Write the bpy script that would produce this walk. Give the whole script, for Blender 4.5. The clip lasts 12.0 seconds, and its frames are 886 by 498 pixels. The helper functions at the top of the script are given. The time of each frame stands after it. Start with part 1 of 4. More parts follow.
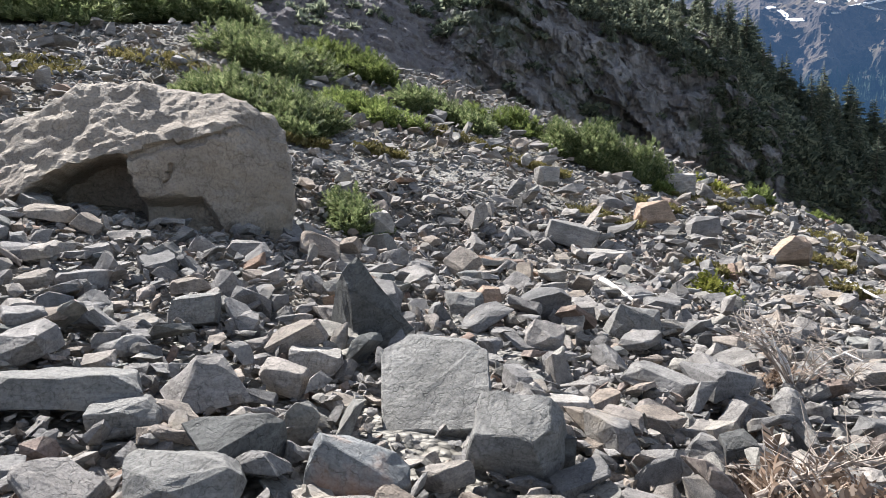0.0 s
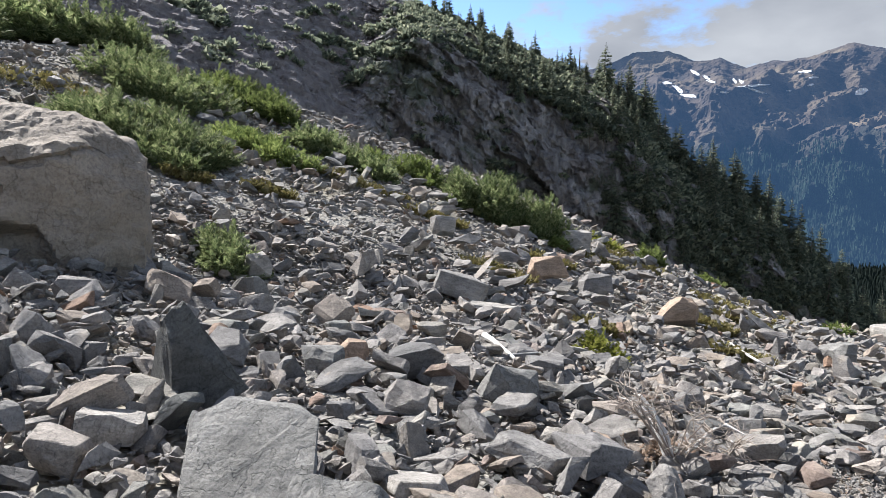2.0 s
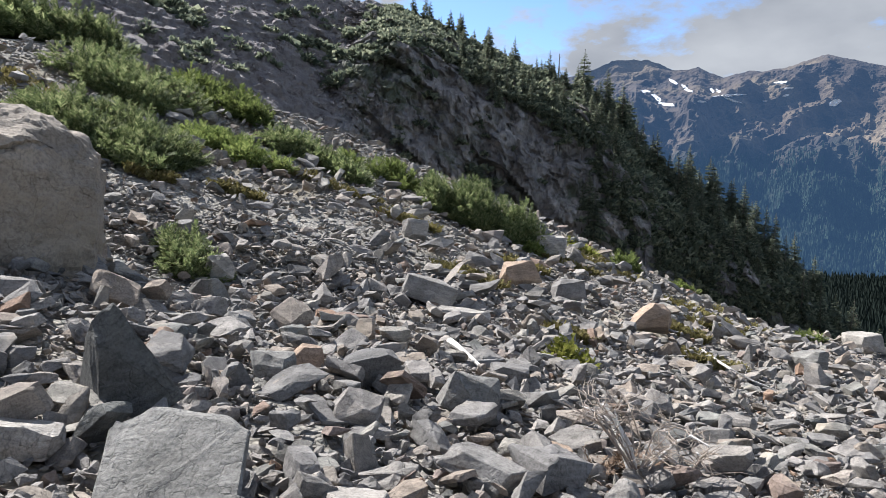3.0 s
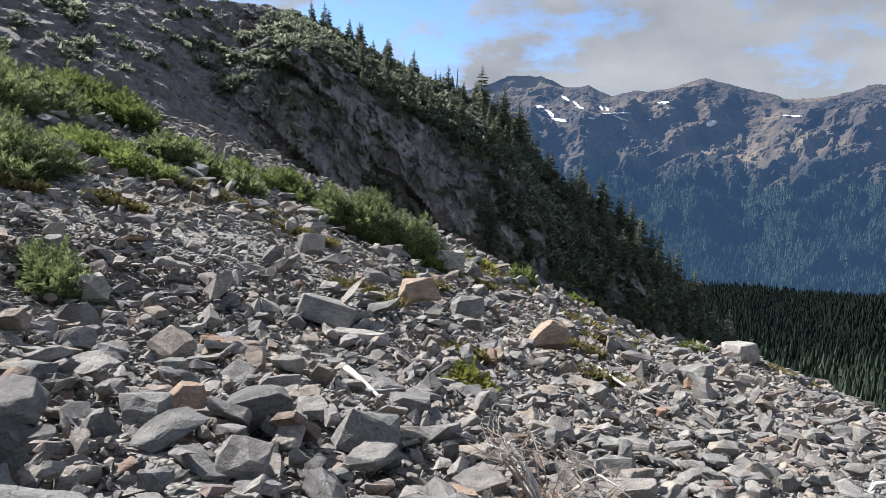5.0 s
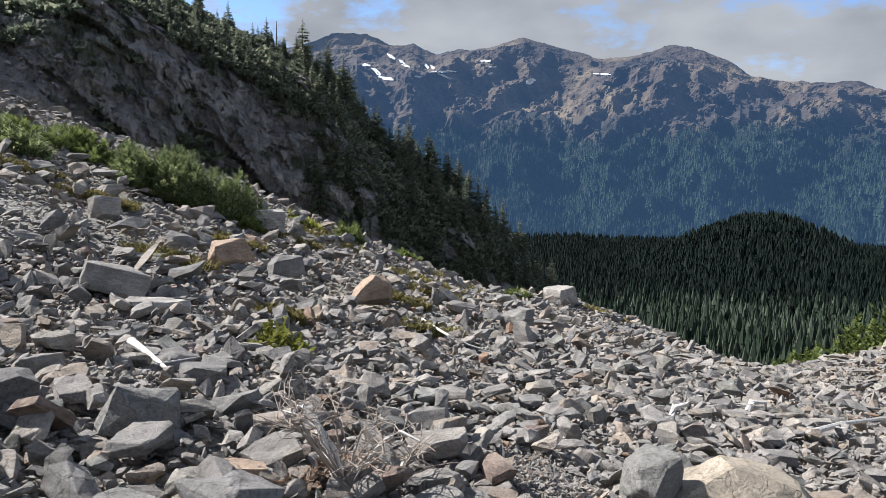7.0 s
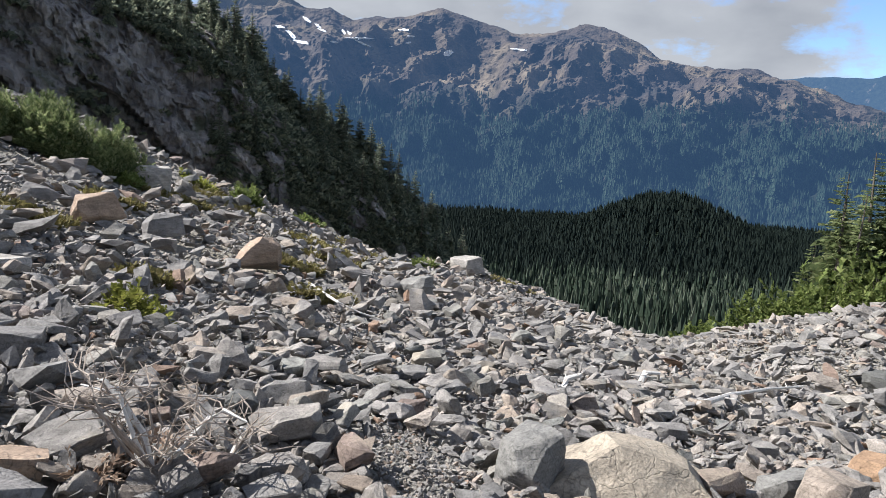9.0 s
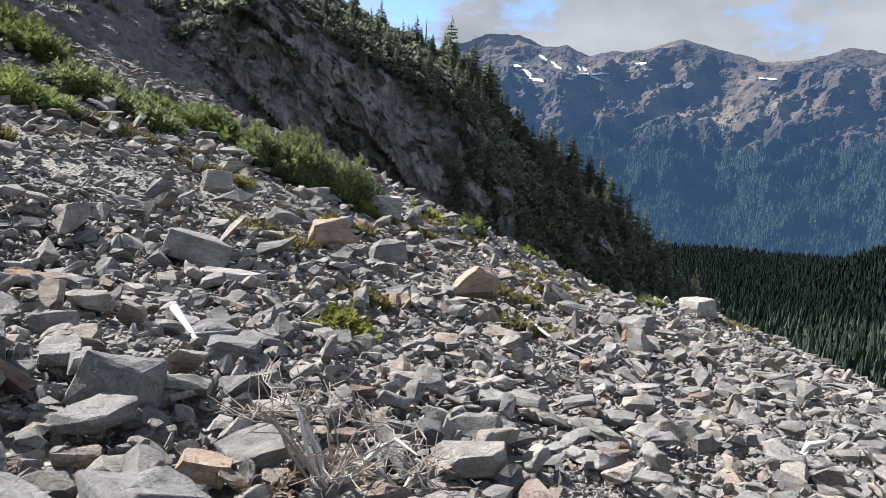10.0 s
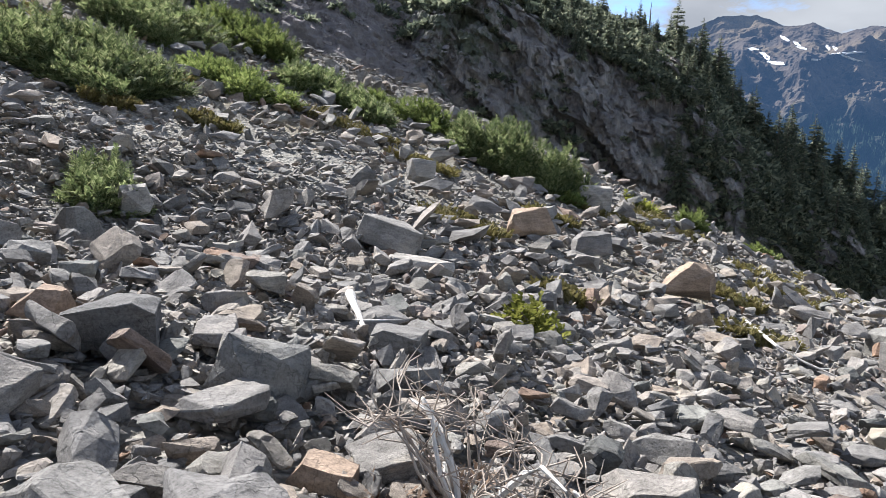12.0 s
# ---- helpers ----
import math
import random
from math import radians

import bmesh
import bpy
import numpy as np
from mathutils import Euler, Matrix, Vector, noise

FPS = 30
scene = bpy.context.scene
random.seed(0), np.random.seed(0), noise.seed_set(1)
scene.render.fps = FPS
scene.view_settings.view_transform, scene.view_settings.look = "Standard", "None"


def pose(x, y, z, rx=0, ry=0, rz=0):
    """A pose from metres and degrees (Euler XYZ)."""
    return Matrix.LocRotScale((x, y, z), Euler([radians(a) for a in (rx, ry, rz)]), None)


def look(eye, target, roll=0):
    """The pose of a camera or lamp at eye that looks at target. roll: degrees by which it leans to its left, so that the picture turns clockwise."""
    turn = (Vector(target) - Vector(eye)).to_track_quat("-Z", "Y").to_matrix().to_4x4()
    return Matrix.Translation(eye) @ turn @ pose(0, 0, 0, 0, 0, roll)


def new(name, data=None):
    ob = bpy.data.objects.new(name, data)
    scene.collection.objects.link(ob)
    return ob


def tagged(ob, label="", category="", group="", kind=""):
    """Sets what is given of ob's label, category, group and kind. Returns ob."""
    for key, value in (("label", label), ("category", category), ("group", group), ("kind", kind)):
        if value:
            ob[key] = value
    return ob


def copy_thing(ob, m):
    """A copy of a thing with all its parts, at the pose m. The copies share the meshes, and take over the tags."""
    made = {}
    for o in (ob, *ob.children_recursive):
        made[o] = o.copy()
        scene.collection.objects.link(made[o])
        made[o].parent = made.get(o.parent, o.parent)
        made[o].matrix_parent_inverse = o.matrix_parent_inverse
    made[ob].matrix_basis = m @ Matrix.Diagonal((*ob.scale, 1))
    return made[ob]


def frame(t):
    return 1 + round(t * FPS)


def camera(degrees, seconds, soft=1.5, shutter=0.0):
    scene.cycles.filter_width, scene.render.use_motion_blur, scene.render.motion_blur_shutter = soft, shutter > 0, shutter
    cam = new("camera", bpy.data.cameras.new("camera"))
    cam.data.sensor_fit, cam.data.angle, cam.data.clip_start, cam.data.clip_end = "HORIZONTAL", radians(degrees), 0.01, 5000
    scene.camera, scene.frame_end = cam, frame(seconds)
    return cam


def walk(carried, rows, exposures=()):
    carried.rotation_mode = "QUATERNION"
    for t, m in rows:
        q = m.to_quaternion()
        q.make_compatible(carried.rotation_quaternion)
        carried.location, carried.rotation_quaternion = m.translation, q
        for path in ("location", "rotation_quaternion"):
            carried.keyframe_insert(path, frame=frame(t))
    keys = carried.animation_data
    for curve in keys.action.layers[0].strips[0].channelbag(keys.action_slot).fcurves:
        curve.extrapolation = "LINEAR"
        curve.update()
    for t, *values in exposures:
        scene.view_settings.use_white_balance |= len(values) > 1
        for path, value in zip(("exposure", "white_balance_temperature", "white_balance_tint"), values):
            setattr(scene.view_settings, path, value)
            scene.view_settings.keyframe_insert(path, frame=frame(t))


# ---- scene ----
cam = camera(63.3, 12.0, soft=0.8)

PATH = [
    (0, (1.341, 1.169, 1.846), (1.265, 3.148, 1.567), -2.26),
    (0.5, (1.448, 1.414, 1.788), (1.376, 3.390, 1.483), 0.58),
    (1, (1.577, 1.586, 1.762), (1.512, 3.575, 1.561), 1.00),
    (1.5, (1.682, 1.773, 1.741), (1.869, 3.756, 1.556), 0.65),
    (2, (1.728, 1.873, 1.739), (1.913, 3.859, 1.594), 1.05),
    (2.5, (1.898, 2.012, 1.689), (2.063, 4.001, 1.561), 1.00),
    (2.7, (1.940, 2.070, 1.685), (2.145, 4.055, 1.553), 1.09),
    (4.3, (1.936, 2.314, 1.835), (2.246, 4.286, 1.720), 2.87),
    (4.5, (1.939, 2.390, 1.834), (2.349, 4.345, 1.726), 2.99),
    (5, (1.989, 2.534, 1.829), (2.508, 4.463, 1.736), 2.44),
    (5.5, (2.172, 2.574, 1.724), (2.680, 4.508, 1.691), 2.17),
    (6, (2.274, 2.684, 1.698), (2.993, 4.549, 1.634), 1.51),
    (6.5, (2.325, 2.843, 1.694), (3.141, 4.664, 1.562), -0.70),
    (7, (2.516, 2.946, 1.669), (3.460, 4.699, 1.478), 0.52),
    (7.5, (2.646, 3.090, 1.626), (3.788, 4.707, 1.336), 0.69),
    (7.7, (2.688, 3.171, 1.600), (3.938, 4.704, 1.307), 1.08),
    (9.3, (3.407, 3.501, 1.409), (4.458, 5.186, 1.172), 3.98),
    (9.5, (3.494, 3.546, 1.392), (4.302, 5.366, 1.203), 3.85),
    (10, (3.617, 3.681, 1.360), (4.203, 5.583, 1.160), 2.98),
    (10.5, (3.717, 3.828, 1.358), (4.044, 5.790, 1.147), 4.16),
    (11, (3.824, 3.985, 1.314), (3.976, 5.966, 1.089), 2.21),
    (11.5, (3.929, 4.211, 1.247), (4.218, 6.181, 1.055), 2.95),
    (12, (4.056, 4.361, 1.230), (4.054, 6.346, 0.986), 2.43),
]
walk(cam, [(t, look(eye, target, roll)) for t, eye, target, roll in PATH],
     exposures=[(0, 1.5, 6080, 10), (1, 1.5, 6060, 10), (2.5, 1.28, 6060, 10), (4.5, 1.25, 6060, 10), (5.5, 1.12, 6060, 10), (7.5, 1.08, 6100, 10), (9.5, 1.25, 6060, 10), (10.5, 1.4, 6060, 10), (12, 1.45, 6060, 10)])


# ---- world, sun, exposure ----
SUN_AZ, SUN_EL = -42.0, 45.0          # degrees; azimuth clockwise from +y
world = bpy.data.worlds.new("world")
scene.world = world
world.use_nodes = True
wn, wl = world.node_tree.nodes, world.node_tree.links
wn.clear()
sky = wn.new("ShaderNodeTexSky")
sky.sky_type, sky.sun_disc = "NISHITA", False
sky.sun_elevation, sky.sun_rotation = radians(SUN_EL), radians(SUN_AZ)
sky.altitude, sky.air_density, sky.dust_density, sky.ozone_density = 1500, 0.85, 0.3, 2.6
wcoord = wn.new("ShaderNodeTexCoord")
wmap = wn.new("ShaderNodeMapping")
wmap.inputs["Scale"].default_value = (1.0, 1.0, 2.3)
wmap.inputs["Location"].default_value = (0.52, 0.30, 0.05)
cl1 = wn.new("ShaderNodeTexNoise")
cl1.inputs["Scale"].default_value, cl1.inputs["Detail"].default_value = 3.0, 10
cl1.inputs["Roughness"].default_value = 0.62
cramp = wn.new("ShaderNodeValToRGB")
cramp.color_ramp.elements[0].position, cramp.color_ramp.elements[1].position = 0.457, 0.535
cl2 = wn.new("ShaderNodeTexNoise")
cl2.inputs["Scale"].default_value, cl2.inputs["Detail"].default_value = 5.0, 7
cshade = wn.new("ShaderNodeValToRGB")
cshade.color_ramp.elements[0].position, cshade.color_ramp.elements[1].position = 0.36, 0.66
cshade.color_ramp.elements[0].color = (1.75, 1.82, 1.96, 1)
cshade.color_ramp.elements[1].color = (2.55, 2.6, 2.68, 1)
cmix = wn.new("ShaderNodeMix")
cmix.data_type = "RGBA"
bg = wn.new("ShaderNodeBackground")
bg.inputs["Strength"].default_value = 0.098
wout = wn.new("ShaderNodeOutputWorld")
wl.new(wcoord.outputs["Generated"], wmap.inputs["Vector"])
wl.new(wmap.outputs["Vector"], cl1.inputs["Vector"])
wl.new(wmap.outputs["Vector"], cl2.inputs["Vector"])
wl.new(cl1.outputs["Fac"], cramp.inputs["Fac"])
wl.new(cl2.outputs["Fac"], cshade.inputs["Fac"])
wl.new(cramp.outputs["Color"], cmix.inputs[0])
wl.new(sky.outputs["Color"], cmix.inputs[6])
wl.new(cshade.outputs["Color"], cmix.inputs[7])
wl.new(cmix.outputs[2], bg.inputs["Color"])
wl.new(bg.outputs["Background"], wout.inputs["Surface"])

sun = new("sun", bpy.data.lights.new("sun", "SUN"))
sun.data.energy, sun.data.angle, sun.data.color = 5.0, radians(0.5), (1.0, 0.95, 0.89)
_sd = Vector((math.sin(radians(SUN_AZ)) * math.cos(radians(SUN_EL)), math.cos(radians(SUN_AZ)) * math.cos(radians(SUN_EL)), math.sin(radians(SUN_EL))))
sun.matrix_world = look(_sd * 60, (0, 0, 0))


# ---- materials ----
class Nodes:
    """A small builder for one node material."""

    def __init__(self, name, rough=0.9, spec=0.25):
        self.mat = bpy.data.materials.new(name)
        self.mat.use_nodes = True
        self.tree = self.mat.node_tree
        self.bsdf = self.tree.nodes["Principled BSDF"]
        self.bsdf.inputs["Roughness"].default_value = rough
        self.bsdf.inputs["Specular IOR Level"].default_value = spec

    def add(self, kind, **values):
        n = self.tree.nodes.new(kind)
        for key, value in values.items():
            n.inputs[key.replace("_", " ")].default_value = value
        return n

    def link(self, a, b):
        self.tree.links.new(a, b)

    def coords(self, scale=(1, 1, 1)):
        c, m = self.add("ShaderNodeTexCoord"), self.add("ShaderNodeMapping", Scale=scale)
        self.link(c.outputs["Object"], m.inputs["Vector"])
        return m.outputs["Vector"]

    def noise(self, vector, scale, detail=5.0, rough=0.55, distortion=0.0):
        n = self.add("ShaderNodeTexNoise", Scale=scale, Detail=detail, Roughness=rough, Distortion=distortion)
        self.link(vector, n.inputs["Vector"])
        return n.outputs["Fac"]

    def ramp(self, fac, stops, constant=False):
        r = self.add("ShaderNodeValToRGB")
        e = r.color_ramp.elements
        r.color_ramp.interpolation = "CONSTANT" if constant else "LINEAR"
        while len(e) < len(stops):
            e.new(0.5)
        for k, (p, c) in zip(e, stops):
            k.position, k.color = p, (*(c if isinstance(c, tuple) else (c, c, c)), 1)
        self.link(fac, r.inputs["Fac"])
        return r.outputs["Color"]

    def mix(self, fac, a, b, blend="MIX"):
        m = self.add("ShaderNodeMix")
        m.data_type, m.blend_type = "RGBA", blend
        for sock, v in ((m.inputs[0], fac), (m.inputs[6], a), (m.inputs[7], b)):
            if isinstance(v, (int, float)):
                sock.default_value = v
            elif isinstance(v, tuple):
                sock.default_value = (*v, 1)
            else:
                self.link(v, sock)
        return m.outputs[2]

    def bump(self, height, strength, distance, base=None):
        b = self.add("ShaderNodeBump", Strength=strength, Distance=distance)
        self.link(height, b.inputs["Height"])
        if base:
            self.link(base, b.inputs["Normal"])
        return b.outputs["Normal"]

    def done(self, colour, normal=None):
        if isinstance(colour, tuple):
            self.bsdf.inputs["Base Color"].default_value = (*colour, 1)
        else:
            self.link(colour, self.bsdf.inputs["Base Color"])
        if normal:
            self.link(normal, self.bsdf.inputs["Normal"])
        return self.mat


GREYS = [(0.0, (0.137, 0.130, 0.122)), (0.14, (0.207, 0.193, 0.179)), (0.28, (0.269, 0.243, 0.216)), (0.42, (0.173, 0.163, 0.151)), (0.54, (0.239, 0.223, 0.202)),
         (0.66, (0.296, 0.259, 0.221)), (0.76, (0.261, 0.209, 0.162)), (0.84, (0.155, 0.154, 0.139)), (0.93, (0.292, 0.265, 0.226)), (0.975, (0.203, 0.162, 0.139)), (0.995, (0.239, 0.154, 0.103))]


def rock_material(name, source, stops, grain=1.0, layered=1.0, stain_colour=(0.36, 0.30, 0.22), stain_from=0.58):
    """Angular broken rock: a hue for each stone, veins, lichen specks and pitted relief."""
    n = Nodes(name, 0.88, 0.3)
    v = n.coords()
    if source == "object":
        pick = n.add("ShaderNodeObjectInfo").outputs["Random"]
    else:
        pick = n.add("ShaderNodeNewGeometry").outputs["Random Per Island"]
    hue = n.ramp(pick, stops)
    patch = n.ramp(n.noise(v, 2.6 * grain, 6, 0.6), [(0.30, 0.68), (0.66, 1.22)])
    speck = n.ramp(n.noise(v, 48 * grain, 5, 0.7), [(0.32, 0.62), (0.5, 1.0), (0.64, 1.18)])
    vein = n.ramp(n.noise(v, 7 * grain, 8, 0.7, 1.4), [(0.40, 0.95), (0.50, 1.05), (0.60, 0.96)])
    col = n.mix(1.0, n.mix(1.0, n.mix(1.0, hue, patch, "MULTIPLY"), speck, "MULTIPLY"), vein, "MULTIPLY")
    layer = n.ramp(n.noise(n.coords((3.0, 3.0, 16.0)), 1.6 * grain, 6, 0.6, 0.5), [(0.36, 0.78), (0.6, 1.10)])
    col = n.mix(layered, col, layer, "MULTIPLY")
    # hairline cracks that wander across the stone
    bent = n.add("ShaderNodeVectorMath")
    bent.operation = "ADD"
    wob = n.add("ShaderNodeTexNoise", Scale=3.0 * grain, Detail=4.0)
    n.link(v, wob.inputs["Vector"])
    n.link(v, bent.inputs[0])
    n.link(wob.outputs["Color"], bent.inputs[1])
    cell = n.add("ShaderNodeTexVoronoi", Scale=3.2 * grain)
    cell.feature = "DISTANCE_TO_EDGE"
    n.link(bent.outputs["Vector"], cell.inputs["Vector"])
    crack = n.ramp(cell.outputs["Distance"], [(0.0, 0.0), (0.022, 1.0)])
    col = n.mix(1.0, col, n.ramp(crack, [(0.0, 0.72), (1.0, 1.0)]), "MULTIPLY")
    stain = n.ramp(n.noise(v, 1.3 * grain, 5, 0.6), [(stain_from, 0.0), (stain_from + 0.14, 0.6)])
    col = n.mix(stain, col, stain_colour)
    fine = n.bump(n.noise(v, 34 * grain, 8, 0.75), 0.8, 0.014 / grain)
    big = n.bump(n.noise(v, 9 * grain, 7, 0.66, 0.8), 0.75, 0.030 / grain, n.bump(crack, 0.5, 0.012 / grain, fine))
    return n.done(col, big)


ROCK = rock_material("stone", "object", GREYS)
ROCKS = rock_material("stones", "island", GREYS)
DARK_ROCK = rock_material("dark_stone", "object", [(0, (0.088, 0.086, 0.080)), (1, (0.123, 0.120, 0.109))])
PALE_ROCK = rock_material("pale_stone", "object", [(0, (0.281, 0.236, 0.186)), (1, (0.305, 0.256, 0.201))], 0.6, 0.3, (0.27, 0.225, 0.17), 0.52)
SLATE_ROCK = rock_material("slate_stone", "object", [(0, (0.190, 0.182, 0.165)), (1, (0.223, 0.211, 0.190))])
SAND_ROCK = rock_material("sand_stone", "object", [(0, (0.335, 0.283, 0.217)), (1, (0.369, 0.316, 0.244))], 0.7, 0.3)
TAN_ROCK = rock_material("tan_stone", "object", [(0, (0.305, 0.218, 0.155)), (1, (0.333, 0.248, 0.180))])
RUST_ROCK = rock_material("rust_stone", "object", [(0, (0.276, 0.178, 0.108)), (1, (0.313, 0.206, 0.126))])
STAINED_ROCK = rock_material("stained_stone", "object", [(0, (0.223, 0.224, 0.215)), (1, (0.256, 0.257, 0.243))], 1.0, 1.0, (0.42, 0.20, 0.085), 0.47)
WHITE_ROCK = rock_material("white_stone", "object", [(0, (0.318, 0.293, 0.258)), (1, (0.353, 0.322, 0.284))])


def gravel_material():
    n = Nodes("gravel", 0.95, 0.15)
    v = n.coords()
    vor = n.add("ShaderNodeTexVoronoi", Scale=16.0)
    n.link(v, vor.inputs["Vector"])
    tone = n.ramp(vor.outputs["Distance"], [(0.0, (0.40, 0.37, 0.325)), (0.35, (0.30, 0.28, 0.245)), (0.8, (0.15, 0.14, 0.122))])
    soil = n.ramp(n.noise(v, 0.9, 6, 0.6), [(0.40, 0.8), (0.7, 1.2)])
    col = n.mix(1.0, tone, soil, "MULTIPLY")
    earth = n.ramp(n.noise(v, 0.22, 5, 0.6), [(0.50, 0.0), (0.66, 0.6)])
    col = n.mix(earth, col, (0.20, 0.165, 0.10))
    b = n.bump(vor.outputs["Distance"], 1.0, -0.05)
    return n.done(col, n.bump(n.noise(v, 3.0, 7, 0.65), 0.6, 0.12, b))


GRAVEL = gravel_material()


def cliff_material():
    """Fractured brown-grey rock with dark scrub on its ledges."""
    n = Nodes("cliff_rock", 0.92, 0.2)
    v = n.coords()
    base = n.ramp(n.noise(v, 0.16, 8, 0.62), [(0.30, (0.18, 0.166, 0.162)), (0.52, (0.30, 0.276, 0.264)), (0.70, (0.44, 0.405, 0.375))])
    streak = n.ramp(n.noise(n.coords((1.0, 1.0, 0.25)), 0.75, 7, 0.65), [(0.34, 0.6), (0.62, 1.15)])
    col = n.mix(1.0, base, streak, "MULTIPLY")
    scrub = n.ramp(n.noise(v, 0.11, 8, 0.68), [(0.52, 0.0), (0.60, 0.85)])
    col = n.mix(scrub, col, (0.09, 0.105, 0.065))
    vor = n.add("ShaderNodeTexVoronoi", Scale=0.55)
    vor.feature = "DISTANCE_TO_EDGE"
    n.link(v, vor.inputs["Vector"])
    b = n.bump(n.ramp(vor.outputs["Distance"], [(0.0, 0.0), (0.25, 1.0)]), 0.7, 0.5)
    b = n.bump(n.noise(v, 1.1, 8, 0.7), 0.9, 0.9, b)
    return n.done(col, b)


CLIFF = cliff_material()


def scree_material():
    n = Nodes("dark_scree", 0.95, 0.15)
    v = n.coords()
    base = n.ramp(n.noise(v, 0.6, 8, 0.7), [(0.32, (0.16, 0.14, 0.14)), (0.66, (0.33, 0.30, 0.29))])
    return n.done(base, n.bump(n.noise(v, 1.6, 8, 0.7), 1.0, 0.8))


def forest_floor_material():
    n = Nodes("forest_floor", 0.95, 0.1)
    v = n.coords()
    base = n.ramp(n.noise(v, 0.05, 8, 0.7), [(0.3, (0.018, 0.030, 0.018)), (0.7, (0.045, 0.062, 0.032))])
    return n.done(base, n.bump(n.noise(v, 0.3, 6, 0.7), 1.0, 3.0))


FOREST_FLOOR = forest_floor_material()
# blue haze of the distance, put into far materials as emission
HAZE_GLOW = (0.075, 0.15, 0.29)


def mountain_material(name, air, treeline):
    """Far rock, meadow and forest, blackened, with haze of the air painted as emission."""
    n = Nodes(name, 0.95, 0.1)
    v = n.coords()
    sep = n.add("ShaderNodeSeparateXYZ")
    n.link(v, sep.inputs["Vector"])
    wob = n.add("ShaderNodeMath")
    wob.operation = "MULTIPLY_ADD"
    n.link(n.noise(v, 0.006, 8, 0.62), wob.inputs[0])
    wob.inputs[1].default_value = 320.0
    n.link(sep.outputs["Z"], wob.inputs[2])
    rock = n.ramp(n.noise(v, 0.0045, 10, 0.62), [(0.34, (0.10, 0.088, 0.082)), (0.48, (0.19, 0.15, 0.122)), (0.57, (0.28, 0.22, 0.155)), (0.67, (0.48, 0.38, 0.26))])
    wood = n.ramp(n.noise(v, 0.05, 8, 0.7), [(0.34, (0.016, 0.026, 0.018)), (0.66, (0.045, 0.060, 0.036))])
    scale = n.add("ShaderNodeMapRange")
    scale.inputs["From Min"].default_value, scale.inputs["From Max"].default_value = treeline + 110, treeline + 220
    n.link(wob.outputs["Value"], scale.inputs["Value"])
    col = n.mix(scale.outputs["Result"], wood, rock)
    streak = n.ramp(n.noise(n.coords((1, 1, 0.22)), 0.02, 8, 0.7), [(0.60, 0.0), (0.68, 0.75)])
    col = n.mix(streak, col, n.mix(0.5, rock, (0.38, 0.33, 0.27)))
    n.bsdf.inputs["Emission Color"].default_value = (*HAZE_GLOW, 1)
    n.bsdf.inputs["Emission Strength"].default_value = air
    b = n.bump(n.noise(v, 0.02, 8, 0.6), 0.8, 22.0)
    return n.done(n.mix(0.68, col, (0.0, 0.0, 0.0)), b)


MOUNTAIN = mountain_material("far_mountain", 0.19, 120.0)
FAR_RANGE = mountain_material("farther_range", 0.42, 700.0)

SNOW = Nodes("snow", 0.6, 0.3).done((0.66, 0.68, 0.71))


# ---- terrain ----
def lerp_table(a, table):
    xs, ys = zip(*table)
    return np.interp(a, xs, ys)


def smooth(a, lo, hi):
    t = np.clip((a - lo) / (hi - lo), 0, 1)
    return t * t * (3 - 2 * t)


def crest_line(x):
    """How far the talus reaches before it drops into the gully."""
    return 33 + np.where(x > 0, 0.27, 0.5) * np.minimum(x, 25) - 0.42 * np.maximum(x - 25, 0)


GULLY = [(30.8, 0.0), (37.1, -0.014), (41.3, -0.007), (44.4, 0.005), (47.5, 0.017), (51.2, 0.031), (53.8, 0.038), (55.9, 0.031), (59.0, 0.021), (62.2, 0.014), (70.5, 0.012), (82.8, 0.0)]


def ground(x, y):
    """Height of the talus slope."""
    x, y = np.asarray(x, float), np.asarray(y, float)
    xc, yc = np.clip(x, -9, 22), np.clip(y, 0, 34)
    z = 0.377 - 0.1417 * xc - 0.0421 * yc - 0.00188 * xc * xc - 0.00716 * xc * yc + 0.00529 * yc * yc
    z = z - (x - xc) * np.where(x > 0, 0.26, 0.16) - 0.03 * np.minimum(y, 0)
    z = z + 7.5 * np.exp(-((x - 47) / 19) ** 2 - ((y - 14) / 13) ** 2)
    # shallow troughs in the middle of the slope
    z = z - 0.75 * np.exp(-((x - 0.0) / 3.0) ** 2 - ((y - 13.8) / 2.6) ** 2) - 0.25 * np.exp(-((x - 8.5) / 4.0) ** 2 - ((y - 14.0) / 4.0) ** 2)
    past = np.maximum(y - crest_line(x), 0)
    z = z - past * past / (past + 6.0) * (0.25 + 0.65 * smooth(x, -11, 2))
    # the crest stands higher over the spur's foot and dips into the gully
    r, az = np.hypot(x - 2.7, y - 3.2), np.degrees(np.arctan2(x - 2.7, y - 3.2))
    z = z - r * lerp_table(az, GULLY) * smooth(r, 12, 32)
    edge = np.maximum(x - 88 + 0.25 * np.abs(y - 30), 0)
    return z - edge * edge / (edge + 8.0) * 0.9


def lumpy(x, y, size, seed):
    """Cheap smooth noise from turned sine waves, -1 to 1."""
    rng = np.random.default_rng(seed)
    z = 0
    for k in range(7):
        a, f, p = rng.uniform(0, 6.283), (1.0 + 0.55 * k) / size, rng.uniform(0, 6.283)
        z = z + np.sin((x * np.cos(a) + y * np.sin(a)) * f * 6.283 + p) / (1.0 + 0.5 * k)
    return z / 3.2


